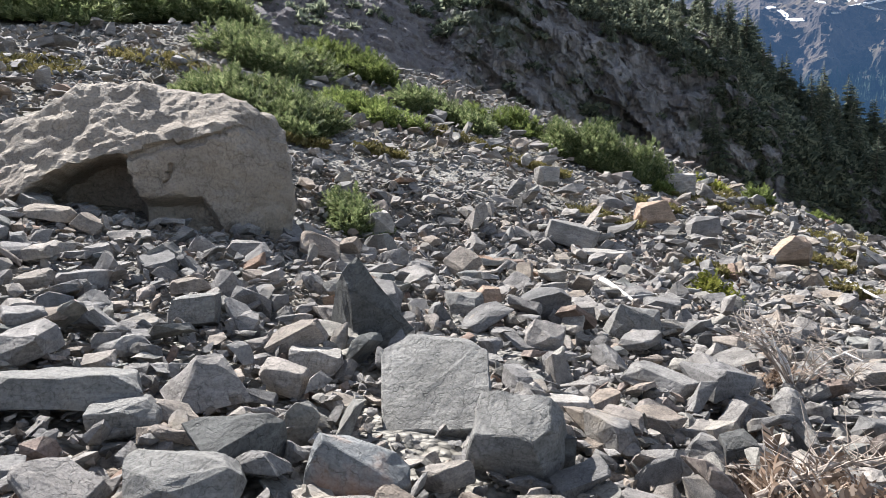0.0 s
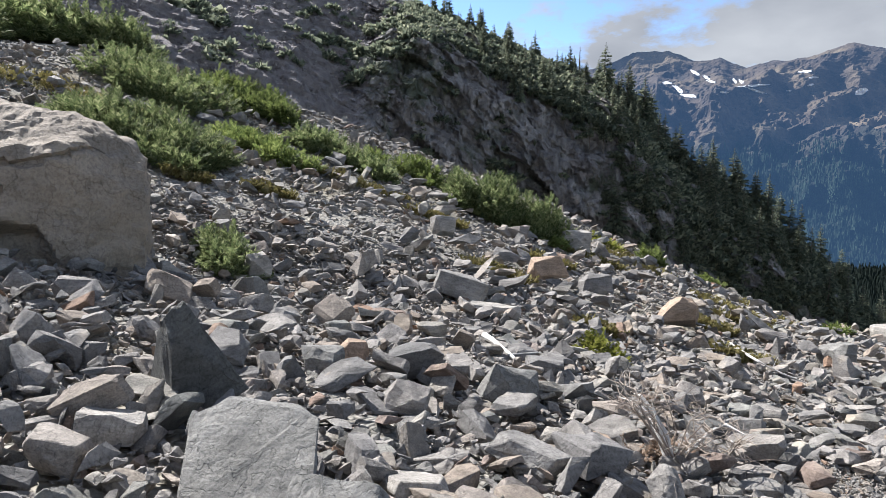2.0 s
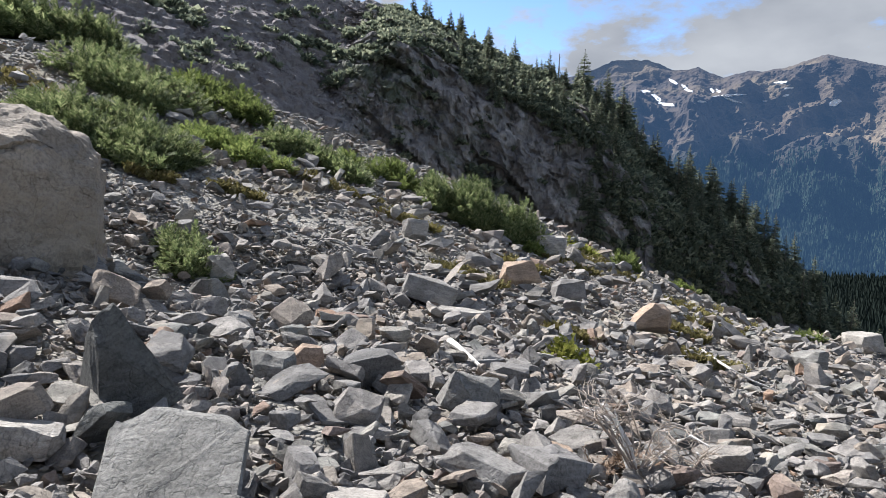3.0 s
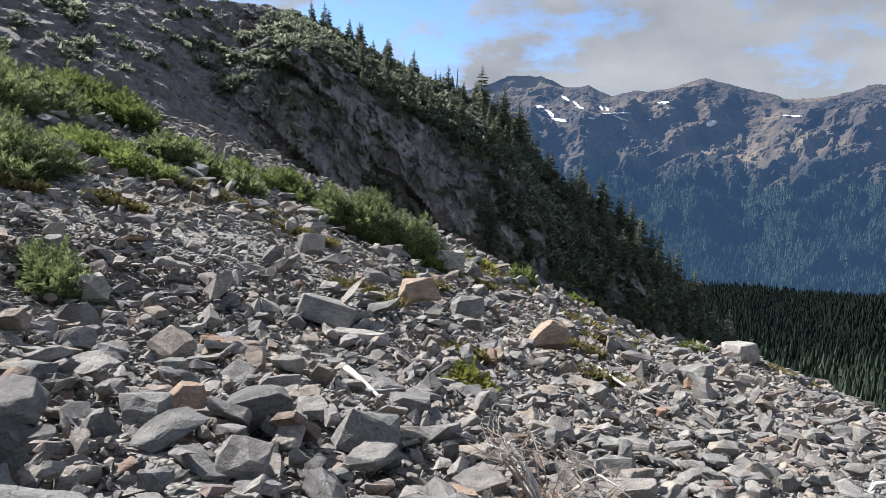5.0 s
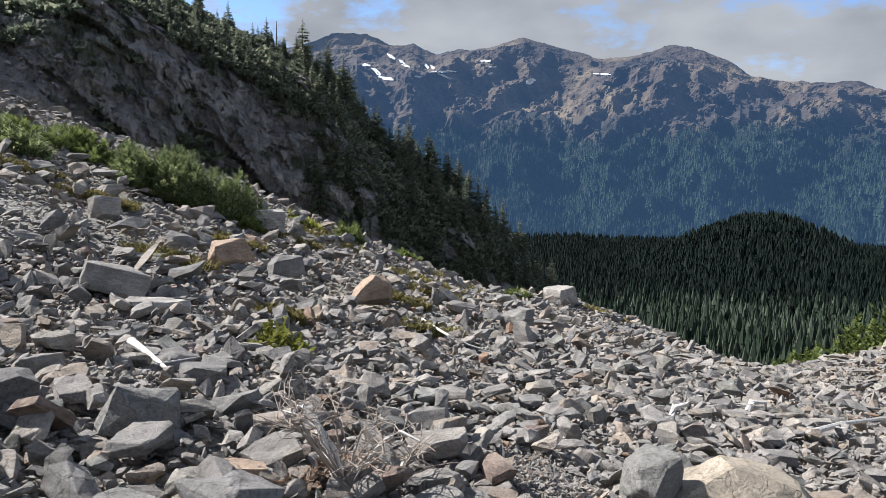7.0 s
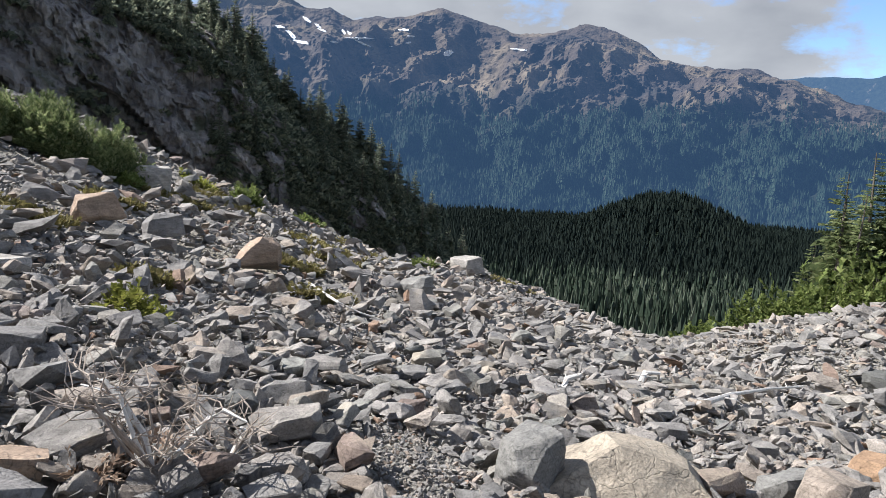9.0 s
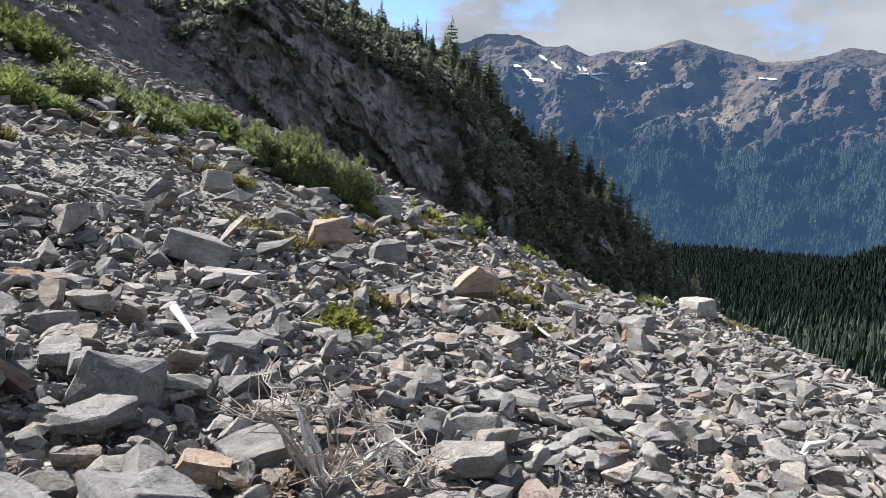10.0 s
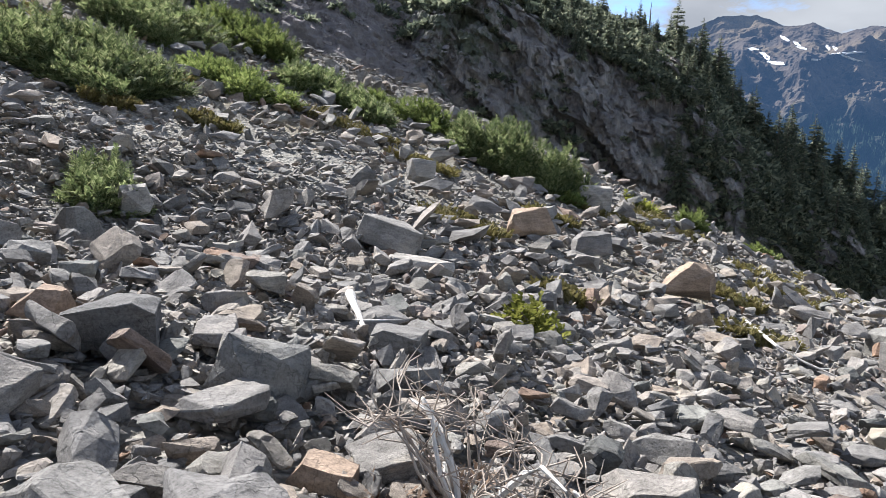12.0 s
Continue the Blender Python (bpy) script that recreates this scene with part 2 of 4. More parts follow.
def fill_mesh(name, verts, tris):
    """A mesh from arrays of vertices and triangles or quads."""
    me = bpy.data.meshes.new(name)
    n = tris.shape[1]
    me.vertices.add(len(verts))
    me.vertices.foreach_set("co", np.ascontiguousarray(verts, np.float32).ravel())
    me.loops.add(tris.size)
    me.loops.foreach_set("vertex_index", np.ascontiguousarray(tris, np.int32).ravel())
    me.polygons.add(len(tris))
    me.polygons.foreach_set("loop_start", np.arange(0, tris.size, n, dtype=np.int32))
    me.polygons.foreach_set("use_smooth", np.zeros(len(tris), bool))
    me.update(calc_edges=True)
    me.validate()
    return me


def sheet(name, px, py, pz, material, soft=True):
    """A grid of points as one surface."""
    r, c = px.shape
    idx = np.arange(r * c).reshape(r, c)
    quads = np.stack([idx[:-1, :-1], idx[:-1, 1:], idx[1:, 1:], idx[1:, :-1]], -1).reshape(-1, 4)
    me = fill_mesh(name, np.stack([px, py, pz], -1).reshape(-1, 3), quads)
    me.materials.append(material)
    if soft:
        me.polygons.foreach_set("use_smooth", np.ones(len(me.polygons), bool))
    return new(name, me)


def fractal(px, py, pz, scale, octaves=5, ridged=False):
    out = np.empty(px.size)
    for i, p in enumerate(zip(px.ravel() / scale, py.ravel() / scale, pz.ravel() / scale)):
        out[i] = noise.ridged_multi_fractal(p, 0.9, 2.1, octaves, 1.0, 2.0) - 1.0 if ridged else noise.fractal(p, 0.9, 2.1, octaves)
    return out.reshape(px.shape)


# talus slope, finer towards its middle
gu = np.linspace(-1, 1, 330)
gx = 6 + 30 * gu + 64 * gu**3
gy = 8 + 24 * gu + 44 * gu**3
PX, PY = np.meshgrid(gx, gy)
PZ = ground(PX, PY) + 0.05 * lumpy(PX, PY, 1.3, 3) + 0.10 * lumpy(PX, PY, 4.0, 4) - 0.06
talus = tagged(sheet("ground", PX, PY, PZ, GRAVEL), "grey broken rock talus slope with gravel and soil between the stones", "talus slope", kind="structure")

EYE = (2.4, 2.8, 1.6)


def polar(az, r, z):
    return EYE[0] + r * np.sin(np.radians(az)), EYE[1] + r * np.cos(np.radians(az)), z


# shaded spur with its cliff
def spur_height(az, s):
    """Distance and height of the spur at a bearing, s from its foot (0) over its top (1) and down behind."""
    r0 = lerp_table(az, [(-82.0, 40), (-47.0, 46), (-21.5, 54), (-6.8, 64), (1.5, 78), (15.1, 88), (26.6, 94), (39.2, 100), (47.5, 108)])
    r1 = lerp_table(az, [(-82.0, 66), (-47.0, 72), (-21.5, 82), (-6.8, 94), (1.5, 106), (9.9, 110), (20.4, 110), (30.8, 110), (39.2, 112), (47.5, 120)])
    e0 = lerp_table(az, [(-82.0, 8.71), (-47.0, 7.66), (-21.5, 5.43), (-7.6, 2.19), (-0.6, 0.08), (3.6, -2.01), (15.2, -6.67), (25.7, -10.23), (39.5, -15.24), (47.9, -18.19)])
    e1 = lerp_table(az, [(-81.9, 16.09), (-17.3, 14.44), (-10.0, 15.01), (0.9, 15.18), (6.0, 13.50), (10.5, 11.62), (17.2, 9.14), (19.1, 7.89), (20.1, 6.65), (23.5, 2.91), (27.5, 0.45), (32.7, -3.87), (34.1, -5.94), (38.0, -10.57), (47.9, -17.67)])
    z0, z1 = EYE[2] + np.tan(np.radians(e0)) * r0, EYE[2] + np.tan(np.radians(e1)) * r1
    u = np.clip(s, 0, 1)
    steep = smooth(az, -4, 4)
    rise = (0.55 * u + 0.45 * smooth(u, 0.02, 0.55)) * steep + u * (1 - steep)
    r = r0 + (r1 - r0) * u ** (1 + 0.7 * steep) + np.maximum(s - 1, 0) * 70
    return r, z0 + (z1 - z0) * rise - np.maximum(s - 1, 0) * 45


AZ, SS = np.meshgrid(np.concatenate([np.linspace(-80, -25, 90), np.linspace(-24.6, 46, 460)]), np.concatenate([np.linspace(0, 1, 170), np.linspace(1.03, 1.5, 14)]))
RR, ZZ = spur_height(AZ, SS)
SX, SY, SZ = polar(AZ, RR, ZZ)
rough = fractal(SX, SY, SZ, 14, 6, True)
pts = list(zip(SX.ravel(), SY.ravel(), SZ.ravel()))
def stepped(wide, tall, lean):
    """Upright fractured blocks, each standing out by its own amount."""
    out = []
    for p in pts:
        q = noise.voronoi(((p[0] + lean * p[2]) / wide, (p[1] + 0.3 * p[2]) / wide, p[2] / tall))
        out.append(noise.cell(q[1][0] * 9.7) + 0.35 * min(q[0][0], 0.6))
    return np.array(out).reshape(SX.shape)


blocks = 1.0 * stepped(4.2, 8.5, 0.7) + 0.55 * stepped(1.6, 3.4, 0.4) + 0.25 * stepped(0.75, 1.3, 0.2)
fine = fractal(SX, SY, SZ, 3.2, 4)
edge = smooth(SS, 0, 0.06) * (0.35 + 0.65 * (1 - smooth(SS, 0.8, 1.0)))
steps = np.abs(((ZZ + 2.6 * fine + 0.05 * AZ) / 1.5) % 1.0 - 0.5) * smooth(-AZ, -3, 4)
SR = RR - edge * ((0.9 * rough - 1.5 * blocks) * smooth(AZ, -6, 2) + 1.0 * fine + 0.35 * steps)
SX, SY, SZ = polar(AZ, SR, ZZ + edge * (0.5 * fine + 0.35 * steps))
spur = sheet("backdrop_cliff", SX, SY, SZ, CLIFF, False)
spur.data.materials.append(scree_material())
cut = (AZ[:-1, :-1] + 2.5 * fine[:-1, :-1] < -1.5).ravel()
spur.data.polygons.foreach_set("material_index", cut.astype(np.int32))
tagged(spur, "shaded brown-grey rock cliff and spur with dark scrub", "cliff", kind="structure")


# valley floor out to the horizon
def valley(az, r):
    z = lerp_table(r, [(0, -30), (60, -30), (150, -40), (300, -55), (600, -73), (1200, -90), (5000, -160)])
    d2 = ((az - 52.4) / 6.8) ** 2 + ((r - 640) / 170) ** 2
    return z + 44 * np.exp(-d2)


VA, VR = np.meshgrid(np.linspace(0, 360, 181), 40 * (4700 / 40) ** np.linspace(0, 1, 90))
VX, VY, VZ = polar(VA, VR, valley(np.where(VA > 180, VA - 360, VA), VR))
tagged(sheet("ground_valley", VX, VY, VZ, FOREST_FLOOR), "dark green forest floor of the valley", "valley", kind="structure")

# the range across the valley
SKYLINE = [(-61.9, 9.77), (-0.6, 9.52), (14.1, 9.12), (17.5, 10.08), (20.0, 11.04), (22.2, 10.95), (23.9, 10.18), (25.9, 10.25), (27.6, 9.64), (31.4, 10.20), (34.4, 10.76), (37.1, 10.06),
           (40.5, 9.12), (43.1, 9.32), (45.6, 10.09), (47.9, 9.40), (51.2, 7.59), (54.4, 6.93), (56.8, 6.98), (60.4, 6.13), (64.3, 4.46), (70.3, 2.65), (78.0, 0.28), (93.0, -0.75)]


def range_place(az, s):
    r0, r1 = 1150.0, 2500.0
    e1 = lerp_table(az, SKYLINE)
    z0, z1 = -100.0, EYE[2] + np.tan(np.radians(e1)) * r1
    u = np.clip(s, 0, 1)
    return r0 + (r1 - r0) * u + np.maximum(s - 1, 0) * 1500, z0 + (z1 - z0) * (0.75 * u + 0.25 * u * u) - np.maximum(s - 1, 0) * 500


MA, MS = np.meshgrid(np.linspace(-2, 90, 640), np.concatenate([np.linspace(0, 1, 190), np.linspace(1.03, 1.25, 6)]))
MR, MZ = range_place(MA, MS)
spurs = fractal(np.radians(MA) * 1900, MR * 0.42, MZ * 0, 470, 7, True)
lumps = fractal(np.radians(MA) * 1900, MR, MZ * 0, 120, 6, True)
mid = np.sin(np.pi * np.clip(MS, 0, 1)) ** 0.7
MX, MY, MZ = polar(MA, MR - mid * 250 * spurs - mid * 34 * lumps, MZ + mid * (30 * spurs + 16 * lumps) + (1 - mid) * 12 * lumps)
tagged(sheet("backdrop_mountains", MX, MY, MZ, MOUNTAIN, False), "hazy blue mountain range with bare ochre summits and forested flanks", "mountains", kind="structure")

FA, FS = np.meshgrid(np.linspace(45, 100, 160), np.linspace(0, 1.2, 30))
fe = lerp_table(FA, [(46.5, 5.21), (59.0, 6.30), (62.1, 6.48), (65.3, 6.35), (67.6, 7.04), (69.9, 6.99), (74.7, 7.86), (102.8, 7.54)])
FR = 3400 + 700 * FS
FZ = -150 + (np.tan(np.radians(fe)) * 4100 + 152) * np.minimum(FS, 1) - np.maximum(FS - 1, 0) * 500
FX, FY, FZ = polar(FA, FR, FZ + 14 * fractal(np.radians(FA) * 4000, FR, FZ * 0, 260, 5))
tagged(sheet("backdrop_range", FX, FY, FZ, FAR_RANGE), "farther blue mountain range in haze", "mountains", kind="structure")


# snow left in the hollows of the range
from mathutils.bvhtree import BVHTree
_range = bpy.data.objects["backdrop_mountains"]
_tree = BVHTree.FromPolygons([v.co[:] for v in _range.data.vertices], [p.vertices[:] for p in _range.data.polygons])


def snow_patch(az, el, length, width, turn, seed):
    """An irregular snow field that follows the far slope; sizes in degrees of bearing."""
    bm = bmesh.new()
    c, s = math.cos(radians(turn)), math.sin(radians(turn))
    rings = []
    for part_way in (0.02, 0.5, 1.0):
        ring = []
        for k in range(22):
            t = 6.2832 * k / 22
            w = part_way * (1 + 0.5 * noise.noise((math.cos(t) * 1.6 + seed, math.sin(t) * 1.6, seed * 3.1)))
            u, v = math.cos(t) * length / 2 * w, math.sin(t) * width / 2 * w
            a, e = radians(az + u * c - v * s), radians(el + u * s + v * c)
            way = Vector((math.sin(a) * math.cos(e), math.cos(a) * math.cos(e), math.sin(e)))
            hit = _tree.ray_cast(Vector(EYE), way)[0]
            ring.append(bm.verts.new((hit if hit else Vector(EYE) + way * 2300) - way * 7))
        rings.append(ring)
    for r0, r1 in zip(rings, rings[1:]):
        for k in range(22):
            bm.faces.new((r0[k], r0[(k + 1) % 22], r1[(k + 1) % 22], r1[k]))
    me = bpy.data.meshes.new("snow_patch")
    bm.to_mesh(me)
    bm.free()
    me.materials.append(SNOW)
    tagged(new("snow_patch", me), "white snow patch in a hollow of the far mountains", "snow patch", "snow on the range")


snow_patch(22.15, 8.80, 0.77, 0.18, -5, 1)
snow_patch(23.01, 8.29, 0.99, 0.27, -38, 2)
snow_patch(23.79, 7.81, 1.17, 0.23, -8, 3)
snow_patch(24.12, 9.47, 0.81, 0.18, -35, 4)
snow_patch(24.96, 9.07, 0.54, 0.18, -30, 5)
snow_patch(25.28, 8.78, 0.63, 0.14, -15, 6)
snow_patch(26.24, 7.98, 0.63, 0.14, -5, 7)
snow_patch(26.90, 8.79, 0.41, 0.23, -55, 8)
snow_patch(27.36, 8.69, 0.41, 0.18, -40, 9)
snow_patch(28.20, 8.38, 1.89, 0.14, 2, 10)
snow_patch(28.36, 8.02, 1.44, 0.14, -20, 11)
snow_patch(30.53, 7.92, 0.36, 0.09, 0, 12)
snow_patch(31.50, 9.18, 0.77, 0.18, 0, 13)
snow_patch(32.05, 8.76, 0.59, 0.14, 0, 14)
snow_patch(31.90, 8.27, 0.41, 0.14, 15, 15)
snow_patch(35.03, 7.65, 0.77, 0.41, 20, 16)
snow_patch(40.46, 8.13, 1.1, 0.13, -4, 30)


# ---- stones ----
def part(name, bm, material, parent, label=""):
    """Links a bmesh as one mesh object under a thing or a part."""
    me = bpy.data.meshes.new(name)
    bm.to_mesh(me)
    bm.free()
    me.materials.append(material)
    ob = new(name, me)
    if parent:
        ob.parent = parent
    return tagged(ob, label)


def stone_bm(dims, rng, points=13, boxy=0.55):
    """A broken angular stone: the hull of random points of a rounded box, standing on z = 0."""
    bm = bmesh.new()
    corners = [(a, b, c) for a in (-1, 1) for b in (-1, 1) for c in (-1, 1)]
    rng.shuffle(corners)
    slack = 0.80 - 0.45 * boxy
    for n in range(points):
        if n < 8:
            p = np.array(corners[n]) * rng.uniform(1 - slack, 1.0, 3) if n >= int((1 - boxy) * 4) else np.array(corners[n]) * rng.uniform(0.2, 0.75, 3)
        else:
            p = rng.normal(size=3)
            p = p / np.linalg.norm(p) * rng.uniform(0.7, 1.0)
        bm.verts.new((p[0] * dims[0] / 2, p[1] * dims[1] / 2, (p[2] * 0.5 + 0.5) * dims[2]))
    hull = bmesh.ops.convex_hull(bm, input=bm.verts)
    bmesh.ops.delete(bm, geom=list({g for g in hull["geom_interior"] + hull["geom_unused"] if isinstance(g, bmesh.types.BMVert)}), context="VERTS")
    # flat breaks across corners
    for _ in range(5):
        way = Vector(rng.normal(size=3)).normalized()
        way.z = abs(way.z)
        far = max((v.co - Vector((0, 0, dims[2] / 2))).dot(way) for v in bm.verts)
        cut = bmesh.ops.bisect_plane(bm, geom=bm.verts[:] + bm.edges[:] + bm.faces[:], plane_co=Vector((0, 0, dims[2] / 2)) + way * far * rng.uniform(0.72, 0.92), plane_no=way, clear_outer=True)
        bmesh.ops.contextual_create(bm, geom=[e for e in cut["geom_cut"] if isinstance(e, bmesh.types.BMEdge)])
    return bm


def weather(bm, size, rng, bevel=0.012, cuts=2, rough=0.022):
    """Chipped edges and an uneven surface for a stone close by."""
    bmesh.ops.dissolve_limit(bm, angle_limit=radians(9), verts=bm.verts, edges=bm.edges)
    bmesh.ops.bevel(bm, geom=list(bm.edges), offset=size * bevel, segments=1, affect="EDGES", clamp_overlap=True)
    bmesh.ops.triangulate(bm, faces=bm.faces)
    for _ in range(cuts):
        bmesh.ops.subdivide_edges(bm, edges=[e for e in bm.edges if e.calc_length() > size * 0.09], cuts=1, use_grid_fill=True)
        bmesh.ops.triangulate(bm, faces=bm.faces)
    shift = Vector(rng.uniform(-50, 50, 3))
    bm.normal_update()
    for v in bm.verts:
        q = v.co / size
        n = noise.fractal(q * 3.0 + shift, 0.8, 2.0, 4) + 0.5 * noise.ridged_multi_fractal(q * 2.2 + shift, 0.9, 2.0, 3, 1.0, 2.0) - 0.5
        v.co += v.normal * n * size * rough
    return bm


LAID = []


def stone(x, y, w, d, h, yaw=0.0, tilt=0.0, lean=0.0, material=None, seed=1, label="", sink=0.12, points=15, boxy=0.6, name="rock", cuts=2, rise=0.0, taper=1.0):
    """One stone that rests on the slope."""
    LAID.append((x, y, max(w, d) / 2))
    rng = np.random.default_rng(seed)
    bm = stone_bm((w, d, h), rng, points, boxy)
    for v in bm.verts:
        k = 1 - (1 - taper) * smooth(v.co.z / h, 0.15, 0.95)
        v.co.x, v.co.y = v.co.x * k + 0.12 * w * (1 - k), v.co.y * k
    bm = weather(bm, max(w, d, h), rng, cuts=cuts)
    ob = part(name, bm, material or ROCK, None)
    ob.matrix_world = pose(x, y, float(ground(x, y)) - sink * h + rise, tilt, lean, yaw)
    return tagged(ob, label or "grey angular rock lying on the talus", "rock")


def great_boulder():
    """The house-sized pale boulder: a sloping top, a brow, an arched hollow under its front and a steep end block."""
    nu, nv, nw = 96, 44, 44
    bm = bmesh.new()
    W, D = 3.9, 2.6
    peak = [(-2.1, 0.35), (-1.5, 1.50), (-1.0, 1.72), (-0.5, 1.90), (0.0, 1.98), (0.6, 1.82), (1.35, 1.68), (1.6, 1.45), (1.85, 1.2)]
    brow = [(-2.1, 0.25), (-1.3, 0.72), (-0.7, 1.02), (0.0, 1.20), (0.6, 1.32), (1.2, 1.38), (1.85, 1.05)]
    arch = [(-1.35, 0.0), (-1.15, 0.45), (-0.8, 0.72), (-0.35, 0.92), (-0.12, 0.90), (-0.02, 0.45), (0.75, 0.38), (0.95, 0.0)]

    def shape(u, v, w):
        x = u * 1.95 - 0.12
        front = float(lerp_table(x, brow))
        top = front + (float(lerp_table(x, peak)) - front) * float(smooth(v, -1.0, 0.0)) - 0.25 * float(smooth(v, 0.2, 1.0))
        z = -0.45 + w * (top + 0.45)
        y = v * D / 2
        ahead = max(0.0, -v)
        # the brow leans out over the foot; the end block turns away
        y += ahead * (0.10 + 0.22 * float(smooth(x, 0.85, 1.8)) * 2.2 + 0.5 * float(smooth(-x, 0.9, 2.0)))
        y += ahead * 0.16 * float(smooth(z / max(front, 0.3), 0.75, 1.05))
        roof = float(lerp_table(x, arch))
        inside = float(smooth(roof - z, -0.06, 0.10)) if roof > 0.02 else 0.0
        deep = 1.15 * (1 - float(smooth(x, -0.12, 0.05))) + 0.34 * float(smooth(x, -0.12, 0.05))
        y += ahead ** 0.5 * deep * inside
        x += 0.16 * max(0.0, u - 0.75) * math.sin(2.2 * max(z, 0.0))
        p = Vector((x if x > 0 else x * 1.22, y, z))
        near, far_cell = noise.voronoi(p * 1.1 + Vector((3, 8, 1)))[0][:2]
        chip = noise.voronoi(p * 3.0 + Vector((1, 5, 9)))[0]
        lift = 0.085 * noise.fractal(p * 1.1 + Vector((7, 2, 0)), 0.9, 2.0, 4) + 0.10 * min(0.6, far_cell - near) + 0.06 * (chip[1] - chip[0])
        lift += 0.03 * noise.ridged_multi_fractal(p * 2.6, 0.8, 2.1, 5, 1, 2) + 0.012 * noise.fractal(p * 9, 0.8, 2.1, 4)
        p += Vector((u, v, w * 1.2)).normalized() * lift
        # the long crack under the brow, and a short upright one
        line = 0.93 + 0.21 * (x + 0.3) + 0.04 * math.sin(x * 6)
        if v < -0.9 and -0.3 < x < 1.45 and abs(z - line) < 0.030:
            p.y += 0.09
        if v < -0.9 and abs(x - 0.36 - 0.05 * math.sin(z * 9)) < 0.024 and 0.62 < z < 0.85:
            p.y += 0.07
        return p

    cache = {}

    def vert(i, j, k):
        if (i, j, k) not in cache:
            cache[(i, j, k)] = bm.verts.new(shape(2 * i / nu - 1, 2 * j / nv - 1, k / nw))
        return cache[(i, j, k)]

    for i in range(nu):
        for j in range(nv):
            bm.faces.new([vert(*c) for c in ((i, j, nw), (i + 1, j, nw), (i + 1, j + 1, nw), (i, j + 1, nw))])
    for k in range(nw):
        for i in range(nu):
            bm.faces.new([vert(*c) for c in ((i, 0, k), (i + 1, 0, k), (i + 1, 0, k + 1), (i, 0, k + 1))])
            bm.faces.new([vert(*c) for c in ((i + 1, nv, k), (i, nv, k), (i, nv, k + 1), (i + 1, nv, k + 1))])
        for j in range(nv):
            bm.faces.new([vert(*c) for c in ((nu, j, k), (nu, j + 1, k), (nu, j + 1, k + 1), (nu, j, k + 1))])
            bm.faces.new([vert(*c) for c in ((0, j + 1, k), (0, j, k), (0, j, k + 1), (0, j + 1, k + 1))])
    bmesh.ops.triangulate(bm, faces=bm.faces)
    ob = part("boulder", bm, PALE_ROCK, None)
    ob.matrix_world = pose(-3.15, 11.28, 0.88, 0, 0, 16)
    return tagged(ob, "huge pale weathered boulder with a dark arched hollow at its foot", "boulder")


great_boulder()
stone(-5.17, 9.59, 0.91, 0.91, 0.63, 20, 0, 0, PALE_ROCK, 5, "pale angular rock leaning against the huge boulder")
stone(-5.76, 12.30, 1.15, 1.03, 0.63, 30, 0, -12, PALE_ROCK, 6, "pale sloping rock slab behind the huge boulder")
stone(-3.55, 9.28, 0.69, 0.44, 0.18, 10, 8, 4, PALE_ROCK, 7, "flat pale stone below the huge boulder", rise=0.06)
stone(-0.10, 12.45, 0.80, 0.58, 0.60, -30, 12, 6, SLATE_ROCK, 11, "pointed slate-grey rock standing among stones", points=12, boxy=0.7, taper=0.4)
stone(0.47, 7.02, 0.75, 0.63, 0.93, 25, 12, -14, DARK_ROCK, 58, "dark blue-grey upright rock with sharp edges", points=12, boxy=0.6, taper=0.34)
stone(1.04, 5.30, 0.85, 0.32, 0.91, -14, -54, -8, SLATE_ROCK, 13, "large slate-grey slab with pale scratches, leaning back", points=20, boxy=0.85)
stone(1.56, 4.95, 0.58, 0.45, 0.31, -12, 24, 8, SLATE_ROCK, 14, "grey block of rock resting on darker stones", points=24, boxy=0.9, rise=0.14)
stone(1.67, 5.02, 0.48, 0.39, 0.29, 20, 0, 0, DARK_ROCK, 15, "dark rock under a grey block")
stone(1.99, 5.98, 0.45, 0.35, 0.17, 8, -8, 5, WHITE_ROCK, 16, "flat pale stone beside a grey block", boxy=0.85)
stone(-0.97, 5.00, 0.98, 0.52, 0.25, 12, -8, 6, SLATE_ROCK, 17, "long flat grey slab on the talus", boxy=0.85)
stone(-0.36, 5.33, 0.57, 0.47, 0.35, 35, 0, 10, ROCK, 18, "pale pyramid-shaped stone on the talus", points=10, boxy=0.7, taper=0.35)
stone(0.09, 5.68, 0.39, 0.30, 0.24, -10, 0, 8, ROCK, 19, "pale grey stone among darker ones")
stone(-0.89, 6.78, 0.50, 0.42, 0.29, 5, -10, 0, SLATE_ROCK, 20, "squared grey stone on the talus", points=22, boxy=0.9)
stone(0.18, 6.15, 0.47, 0.30, 0.20, 3, -6, 4, WHITE_ROCK, 21, "flat pale stone among grey ones", points=20, boxy=0.85)
stone(1.48, 8.90, 0.47, 0.37, 0.28, 0, 0, 8, TAN_ROCK, 22, "tan stone with a shaded front", points=12, taper=0.5)
stone(-0.28, 14.50, 0.60, 0.52, 0.55, 25, 0, -8, WHITE_ROCK, 23, "pale stone beside a small conifer")
stone(-1.21, 9.22, 0.53, 0.45, 0.28, -8, 0, 6, ROCK, 24, "grey stone before the huge boulder")
stone(-0.53, 4.82, 0.41, 0.33, 0.23, 14, 0, 0, SLATE_ROCK, 25, "flat grey stone on the talus")
stone(0.12, 4.68, 0.52, 0.44, 0.32, 40, 6, -6, DARK_ROCK, 26, "dark rough stone with a greenish tinge")
stone(-0.00, 4.17, 0.66, 0.44, 0.26, 8, -6, 6, SLATE_ROCK, 27, "broad grey stone on the talus")
